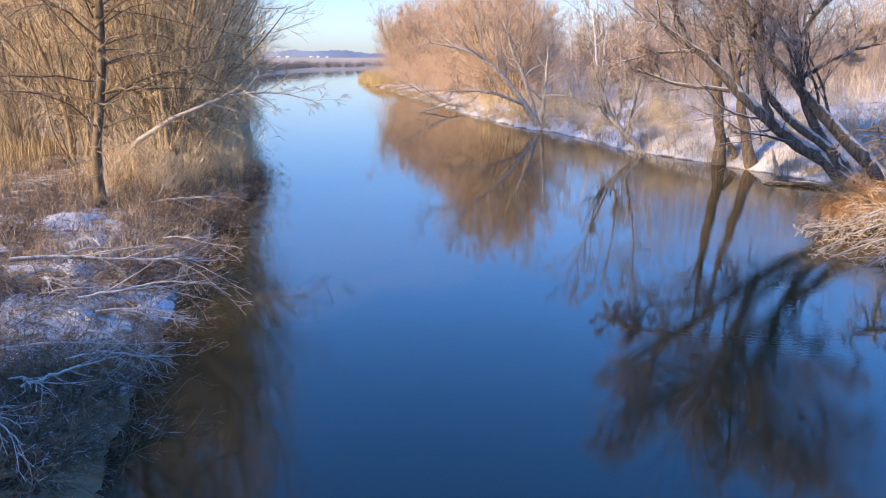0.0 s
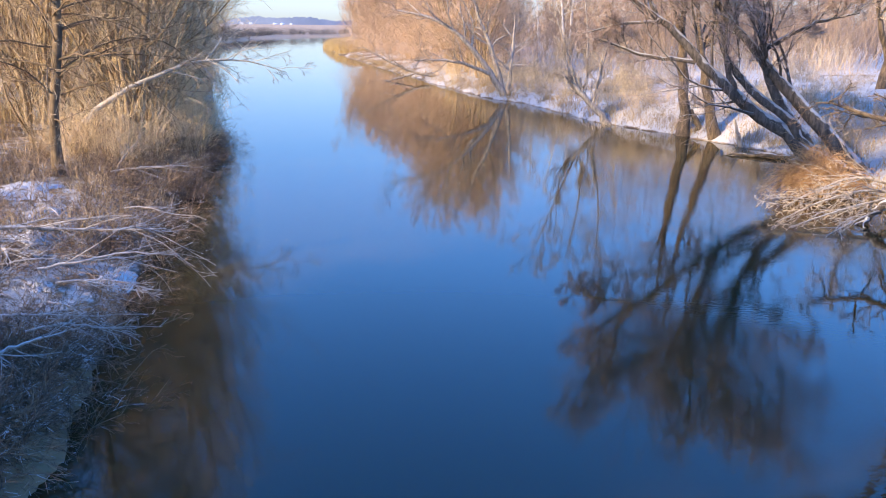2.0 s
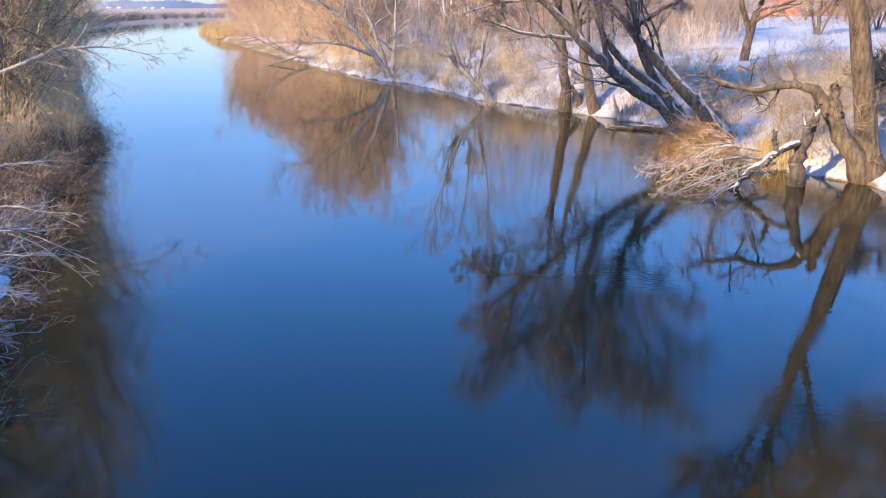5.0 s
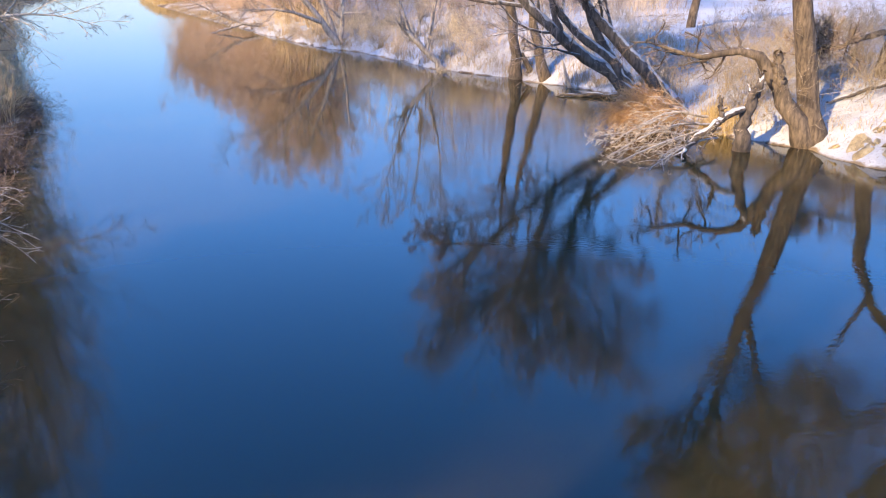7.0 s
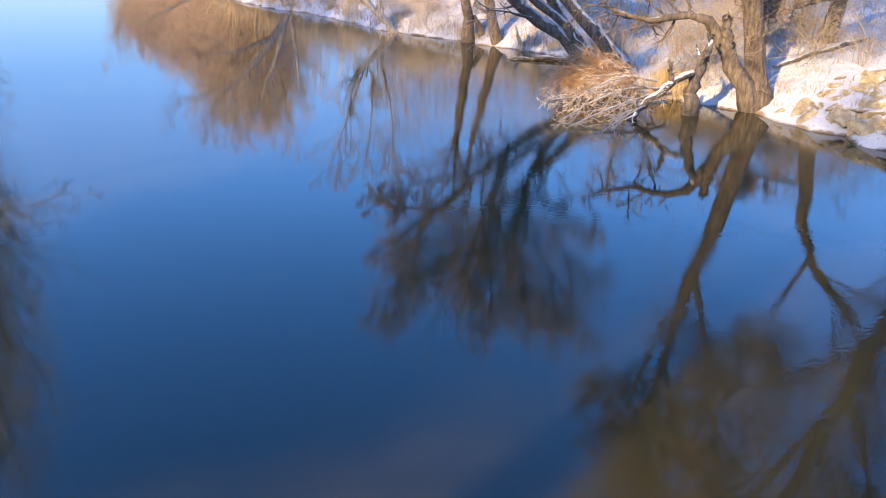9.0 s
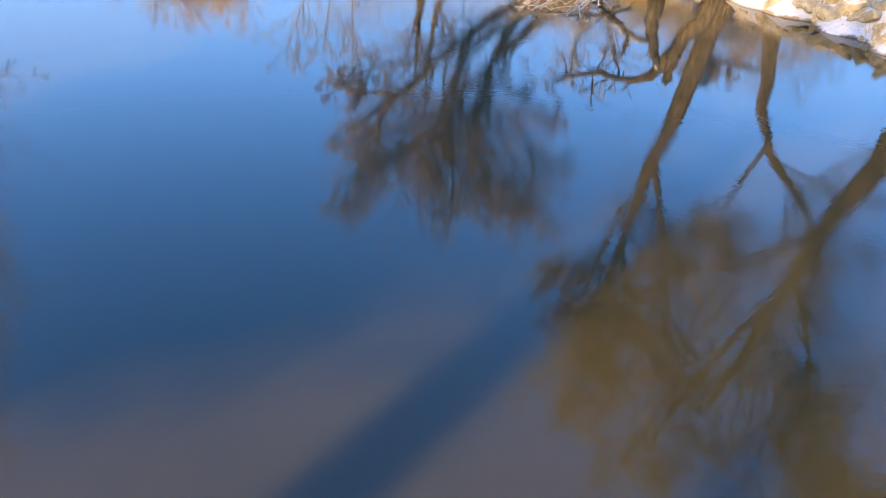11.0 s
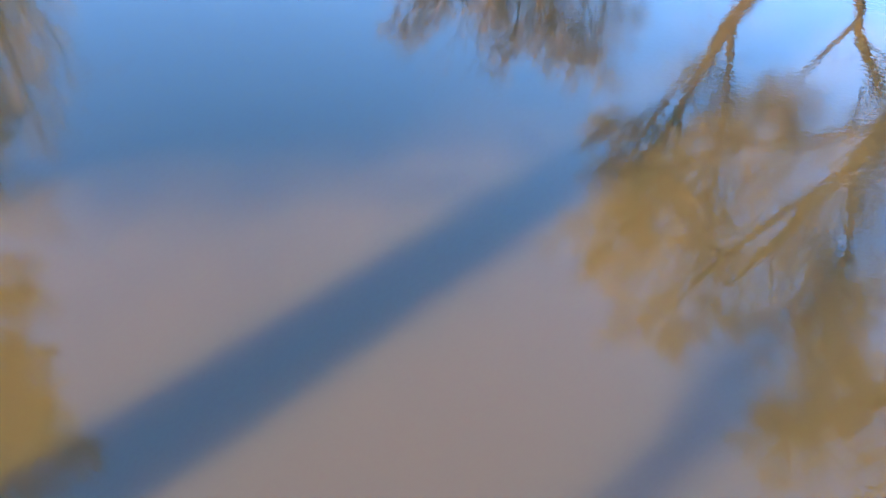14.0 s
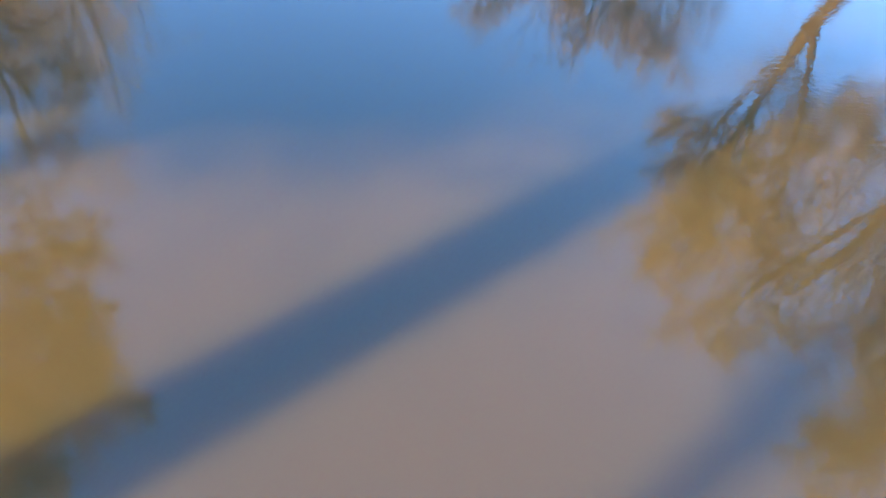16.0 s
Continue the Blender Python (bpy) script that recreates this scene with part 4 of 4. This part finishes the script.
# ---- shrubs ----
tangle = [shrub("frosted_shrub", 1.25, 1.9, 30, (TWIG_FROST, TWIG_TANGLE, TWIG_TANGLE)[q], "tangled brown shrub dusted with snow", seed=81 + q, per=5, fine=4, arch=-0.12, lean=1.35, rad=0.008, wander=0.3) for q in range(3)]
upright = [shrub("willow_shrub", 2.8, 1.5, 34, TWIG_TAN, "upright willow shrub with tan shoots", seed=91 + q, per=5, fine=5, arch=0.0, lean=0.6, rad=0.009, wander=0.16) for q in range(2)]
dark = shrub("dark_shrub", 2.4, 1.6, 30, TWIG_DARK, "dark bare shrub at the river's edge", seed=95, per=5, fine=4, arch=-0.04, lean=0.8, rad=0.012, wander=0.2)
DRIFTS = ((-12.1, 24.9, 1.2, 1.5), (-10.4, 22.2, 0.5, 0.8), (-6.8, 18.0, 0.35, 1.1), (-9.4, 19.6, 0.5, 0.5), (-7.7, 13.4, 0.45, 0.7), (-6.3, 11.2, 0.45, 0.5), (-13.0, 31.4, 0.6, 0.9),
          (-7.9, 16.4, 0.3, 0.4))


def clear_of_drifts(x, y):
    return all(((x - a) / (w + .15)) ** 2 + ((y - b) / (d + .15)) ** 2 > 1 for a, b, w, d in DRIFTS)


lots = [[], [], []]
for q in range(250):
    y = 6.2 + 38 * r.random() ** 1.2
    off = -0.5 + 6.5 * r.random() ** 1.2
    if y < 9.5 and off > 4:
        continue
    if y < 11:
        off = max(off, 0.9)
    if clear_of_drifts(left_bank(y) - off, y):
        lots[q % 3].append((left_bank(y) - off, y))
for q in range(24):
    y = 8.8 + 5 * r.random()
    lots[1 + q % 2].append((left_bank(y) - 0.7 - 2 * r.random(), y))
for q in range(16):
    y = 9.6 + 3.6 * (q + r.random()) / 16
    lots[1 + q % 2].append((left_bank(y) - 0.6 - 0.9 * r.random(), y))
for q in range(3):
    spread(tangle[q], lots[q], r, (0.75, 1.3), "shrubs on the west bank")
lots = [(left_bank(y) - 0.3 - 2.5 * r.random(), y) for y in np.linspace(33, 80, 26)] + [(-12.0, 30.6), (-11.2, 31.2), (-10.6, 31.6), (-12.9, 30.4), (-13.4, 31.0), (-10.9, 30.2)]
spread(upright[0], lots[::2], r, (0.8, 1.3), "tan shrubs")
lots = lots[1::2] + [(right_bank(y) + 1.0 + 4 * r.random(), y) for y in np.linspace(44, 92, 26)]
spread(upright[1], lots, r, (0.6, 1.0), "tan shrubs")
golden = shrub("golden_shrub", 2.6, 1.8, 30, TWIG_BUSH, "fine golden-tan bush on the snowy slope behind the willow", seed=99, per=6, fine=5, arch=0.02, lean=1.0, rad=0.009, wander=0.3)
spread(golden, [(20.4, 27.4), (25.2, 31.6), (27.4, 33.5), (28.6, 30.2), (29.8, 35.0), (27.0, 37.4), (24.0, 36.2), (31.5, 38.5), (22.0, 36.8), (20.6, 40.2), (26.4, 41.6), (30.2, 43.0), (33.8, 36.4), (29.0, 27.4), (22.4, 27.6), (21.8, 29.0), (21.0, 31.0), (22.9, 30.6), (21.4, 32.5), (23.6, 27.4), (19.6, 33.8), (26.0, 29.5), (24.6, 33.0), (22.6, 25.2), (23.8, 23.6)], r, (0.7, 1.15), "golden bushes")
lots = [(left_bank(y) - 0.2 - 5 * r.random(), y) for y in np.linspace(95, 300, 50)]
far_shore = np.array([(-60, 255), (-61, 300), (-55, 352), (-33, 401), (8, 425)], float)
for q in range(130):
    k = q / 130 * 4
    a, b = far_shore[int(k)], far_shore[int(k) + 1]
    spot = a + (b - a) * (k % 1) + np.array([-0.7, 0.7]) * 6 * r.random()
    lots.append((float(spot[0]), float(spot[1])))
spread(dark, lots, r, (1.0, 1.7), "dark shrubs")


meadow = shrub("meadow_shrub", 1.6, 2.2, 30, TWIG_BUSH, "low brown shrub on the snowy bank", seed=97, per=5, fine=5, arch=-0.03, lean=0.9, rad=0.007, wander=0.2)
lots = []
for q in range(96):
    y = 26 + 62 * r.random()
    lots.append((right_bank(y) + 1.2 + 16 * r.random() ** 1.3, y))
spread(meadow, lots, r, (0.6, 1.3), "shrubs on the east bank")


def brush(name, spots, height, material, label, seed, per=9, fine=4, rad=0.012, lean=0.25, wide=32):
    """A wood of saplings too many to count: thin stems with side twigs, as one sheet of stuff."""
    q = np.random.default_rng(seed)
    n = len(spots)
    size = height * (0.5 + 0.7 * q.random(n))
    way = unit(np.stack([q.normal(0, lean, n), q.normal(0, lean, n), np.ones(n)], -1))
    p = np.empty((n, 4, 3))
    p[:, 0] = np.stack([spots[:, 0], spots[:, 1], land(spots[:, 0], spots[:, 1]) - 0.1], -1)
    for j in range(1, 4):
        way = unit(way + q.normal(0, 0.1, way.shape))
        p[:, j] = p[:, j - 1] + way * (size / 3)[:, None]
    stem = (p, np.outer(rad * (0.6 + 0.8 * q.random(n)), [1.6, 1.2, 0.8, 0.4]))
    l1 = sprout(q, stem, per, 0.1, 1.0, 0.42, wide, 0.1, 0.1, 3, 0.6, rad * 0.5)
    l2 = sprout(q, l1, fine, 0.1, 1.0, 0.6, 32, 0.1, 0.1, 2, 0.8, rad * 0.4)
    v, f = ribbons([stem, l1, l2], q)
    tagged(new(name, mesh_of(name, v, f, material)), label, "woods", kind="stuff")


def band(n, seed, lo, hi, near, far):
    """Spots between two bearings and two distances."""
    q = np.random.default_rng(seed)
    a, d = np.radians(lo + (hi - lo) * q.random(n)), near + (far - near) * q.random(n)
    return np.stack([d * np.sin(a), d * np.cos(a)], -1)


brush("sapling_wood", np.concatenate([band(1150, 1, 5.5, 31, 98, 150), band(350, 6, 31, 44, 133, 160)]), 6.5, TWIG_RUST, "hazy wood of thin brown saplings behind the bank", 101, rad=0.014)
brush("bank_saplings", band(300, 2, 9, 29, 66, 92), 3.6, TWIG_BUSH, "thin brown saplings on the snowy bank", 102, rad=0.008)
brush("meadow_wood", band(420, 7, 13, 30.5, 72, 112), 12.0, TWIG_RUST, "tall brown winter wood behind the snowy meadow", 105, rad=0.016)
bank = np.random.default_rng(8)
line = 74 + 88 * bank.random(620)
brush("orange_saplings", np.stack([right_bank(line) + 1.0 + 9 * bank.random(620) ** 1.3, line], -1), 6.5, TWIG_ORANGE, "dense orange willow saplings lining the bank", 106, per=11, fine=7, rad=0.007, lean=0.55, wide=46)
tufts = np.repeat(band(30, 9, 12.5, 29, 46, 68), 6, axis=0)
brush("golden_brush", tufts + bank.normal(0, 0.45, tufts.shape), 2.2, TWIG_PALE, "thin golden brush on the snowy slope", 107, rad=0.008, lean=0.45)
west = band(620, 3, -32, -14, 42, 80)
brush("west_saplings", west[west[:, 0] < left_bank(west[:, 1]) - 1], 4.5, TWIG_TAN, "tan saplings thick between the willows", 103, rad=0.008)
west = band(420, 4, -34, -16, 27, 45)
brush("west_brush", west[west[:, 0] < left_bank(west[:, 1]) - 0.5], 1.3, TWIG_FROST, "low tangled brush on the west bank", 104, rad=0.006, lean=0.7)


# ---- grass and reeds ----
def blades(name, spots, height, lean, material, label, width=0.012, category="grass"):
    """Dry stalks, each a thin two-piece blade, as one sheet of stuff."""
    n = len(spots)
    a = rng.random(n) * 2 * np.pi
    h = height * (0.5 + 0.8 * rng.random(n))
    base = np.stack([spots[:, 0], spots[:, 1], land(spots[:, 0], spots[:, 1]) - 0.03], -1)
    side = np.stack([np.cos(a), np.sin(a), 0 * a], -1) * width
    b2 = rng.random(n) * 2 * np.pi
    tilt = np.stack([np.cos(b2), np.sin(b2), 0 * a], -1) * (lean * rng.random(n))[:, None]
    mid = base + (tilt * 0.4 + [0, 0, 0.6]) * h[:, None]
    end = base + (tilt * 1.2 + [0, 0, 0.95]) * h[:, None]
    v = np.stack([base - side, base + side, mid + side * .7, mid - side * .7, end + side * .15, end - side * .15], 1).reshape(-1, 3)
    i = np.arange(n)[:, None] * 6
    f = np.concatenate([i + [0, 1, 2, 3], i + [3, 2, 4, 5]])
    tagged(new(name, mesh_of(name, v, f, material)), label, category, kind="stuff")


def clumps(count, per, radius, place):
    c = place(count)
    return np.repeat(c, per, axis=0) + rng.normal(0, radius, (count * per, 2))


def strip_west(n):
    y = 20 + 40 * rng.random(n) ** 1.3
    return np.stack([left_bank(y) - 0.3 - 14 * rng.random(n) ** 1.5, y], -1)


def strip_east(n):
    y = 25 + 51 * rng.random(n)
    return np.stack([right_bank(y) + 0.4 + 9 * rng.random(n) ** 1.4, y], -1)


blades("dry_grass", clumps(560, 14, 0.22, strip_west), 0.55, 0.8, STRAW_DULL, "dry brown grass tufts in the snow of the west bank")
blades("bank_grass", clumps(900, 12, 0.2, strip_east), 0.45, 0.9, STRAW_DULL, "dry grass tufts on the snowy east bank")


def strip_waterline(n):
    y = 34 + 120 * rng.random(n) ** 1.3
    return np.stack([right_bank(y) + 0.15 + 1.1 * rng.random(n) ** 1.5, y], -1)


blades("waterline_grass", clumps(300, 14, 0.22, strip_waterline), 0.6, 1.3, STRAW_DULL, "dry grass hanging over the water's edge", 0.013)


def strip_stones(n):
    y = 7 + 18 * rng.random(n)
    return np.stack([right_bank(y) + 0.3 + 6 * rng.random(n), y], -1)


blades("stone_grass", clumps(240, 9, 0.16, strip_stones), 0.3, 1.0, STRAW_DULL, "small dry tufts between the snowy bank stones")


def straw_clump(n):
    return np.stack([17.9 + rng.normal(0, .4, n), 27.4 + rng.normal(0, .5, n)], -1)


blades("straw_clump", clumps(50, 22, 0.15, straw_clump), 0.7, 0.9, STRAW, "clump of yellow straw at the foot of the willow", 0.012)


def reed_west(n):
    return np.stack([-24 + 6 * rng.random(n), 33 + 8 * rng.random(n)], -1)


def reed_east(n):
    y = 160 + 56 * rng.random(n)
    return np.stack([right_bank(y) + 0.2 + 6 * rng.random(n), y], -1)


blades("reeds", clumps(110, 12, 0.35, reed_west), 1.3, 0.35, STRAW, "golden dry reeds on the west bank", 0.014, "reeds")
blades("far_reeds", clumps(700, 16, 0.6, reed_east), 1.6, 0.6, STRAW, "golden dry reeds on the river bend", 0.03, "reeds")


# ---- snow lying on the west bank ----
def snow_drift(x, y, wide, deep, seed):
    """A low uneven sheet of snow that thins out to a ragged edge."""
    q = np.random.default_rng(seed)
    n, m = 11, 44
    a = np.arange(m) * 2 * np.pi / m
    edge = 1 + 0.22 * np.sin(2 * a + q.random() * 6) + 0.16 * np.sin(5 * a + q.random() * 6) + 0.10 * np.sin(9 * a + q.random() * 6)
    t = np.linspace(0, 1, n)[:, None]
    px, py = x + wide * t * edge * np.cos(a), y + deep * t * edge * np.sin(a)
    pz = land(px, py) + 0.20 * (1 - t ** 2.2) - 0.04 + q.normal(0, 0.018, px.shape)
    i = np.arange(n * m).reshape(n, m)
    j = np.roll(i, -1, axis=1)
    f = np.stack([i[:-1], j[:-1], j[1:], i[1:]], -1).reshape(-1, 4)[:, ::-1]
    tagged(new("snow_drift", mesh_of("snow_drift", np.stack([px, py, pz], -1).reshape(-1, 3), f, DRIFT_SNOW, True)),
           "ragged patch of snow lying between the brown shrubs", "snow patch", "snow patches")


for q, (x, y, wide, deep) in enumerate(DRIFTS):
    snow_drift(x, y, wide, deep, 200 + q)


# ---- stones of the east bank ----
def stone_mesh(seed):
    r = np.random.default_rng(seed)
    bm = bmesh.new()
    flat = 0.20 + 0.20 * r.random()
    for p in r.uniform(-1, 1, (22, 3)):
        p = p / max(1.0, np.sum(np.abs(p) ** 3) ** (1 / 3))
        bm.verts.new((0.5 * p[0], 0.36 * p[1], 0.5 * flat * p[2]))
    hull = bmesh.ops.convex_hull(bm, input=bm.verts[:])
    bmesh.ops.delete(bm, geom=[v for v in hull["geom_interior"] if isinstance(v, bmesh.types.BMVert)], context="VERTS")
    bmesh.ops.bevel(bm, geom=bm.edges[:], offset=0.012, segments=1, affect="EDGES")
    me = bpy.data.meshes.new("stone")
    bm.to_mesh(me)
    bm.free()
    me.materials.append(STONE)
    return me


stones = [stone_mesh(q) for q in range(9)]
r = np.random.default_rng(77)
heaps = [(12 + 10.5 * (q + r.random()) / 26, 0.1 + 4.4 * ((q * 0.382) % 1)) for q in range(26)]
for q in range(200):
    y, off = heaps[q % 26]
    y, off = y + r.normal(0, 0.75), max(off + r.normal(0, 0.7), 0.15 + 0.5 * r.random())
    x = right_bank(y) + off
    size = 0.45 + 0.85 * r.random() ** 1.5
    ob = tagged(new("stone", stones[q % 9]), "angular yellowish bank stone half covered with snow", "stone", "bank stones")
    ob.matrix_world = pose(x, y, float(land(x, y)) + 0.03 * size, r.normal(0, 9), r.normal(-20, 9), r.normal(0, 35)) @ Matrix.Diagonal((size, size, size, 1))


# ---- buildings far off ----
def box(bm, size, at):
    bmesh.ops.create_cube(bm, size=1, matrix=Matrix.Translation(at) @ Matrix.Diagonal((*size, 1)))


def house(name, at, turn, size, wall, roof, label):
    """A small gabled house with door, windows and an overhanging roof."""
    w, d, h = size
    root = tagged(new(name), label, "house")
    root.matrix_world = pose(*at, 0, 0, turn)
    bm = bmesh.new()
    box(bm, (w, d, h), (0, 0, h / 2))
    gable = [bm.verts.new((s * w / 2, f * d / 2, h)) for s in (-1, 1) for f in (-1, 1)] + [bm.verts.new((s * w / 2, 0, h + d * .35)) for s in (-1, 1)]
    bm.faces.new((gable[0], gable[1], gable[4]))
    bm.faces.new((gable[2], gable[5], gable[3]))
    part("wall", bm, wall, root)
    bm = bmesh.new()
    t = math.atan2(0.35, 0.5)
    for f in (-1, 1):
        m = Matrix.Translation((0, f * d * .27, h + d * .175 + .05)) @ Matrix.Rotation(-f * t, 4, "X") @ Matrix.Diagonal((w + .8, d * .68, .16, 1))
        bmesh.ops.create_cube(bm, size=1, matrix=m)
    part("roof", bm, roof, root)
    for s in (-.28, .28):
        bm = bmesh.new()
        box(bm, (w * .14, .08, h * .36), (w * s, -d / 2 - .03, h * .55))
        part("window", bm, HAZE_BLUE, root)
    bm = bmesh.new()
    box(bm, (w * .12, .08, h * .7), (0, -d / 2 - .03, h * .35))
    part("door", bm, BROWN_WALL, root)
    return root


def polar(deg, dist):
    return dist * math.sin(radians(deg)), dist * math.cos(radians(deg))


x, y = polar(32.7, 190)
house("red_house", on_land(x, y, 0.1), -33, (7.6, 6, 4.2), RED_WALL, SNOW_ROOF, "small red house behind the snowy meadow")
x, y = polar(35.7, 182)
house("brown_barn", on_land(x, y, 0.1), -36, (10.5, 6, 3.2), BROWN_WALL, SNOW_ROOF, "brown board barn at the edge of the snowy meadow")
for q, (deg, dist) in enumerate(((-11.4, 1900), (-10.8, 1960), (-9.2, 2050), (-8.7, 1980), (-8.1, 2080))):
    x, y = polar(deg, dist)
    house("far_house", on_land(x, y, 0.1), 20 * q, (7, 5, 2.6), WHITE_WALL, SNOW_ROOF, "white house far away across the fields")
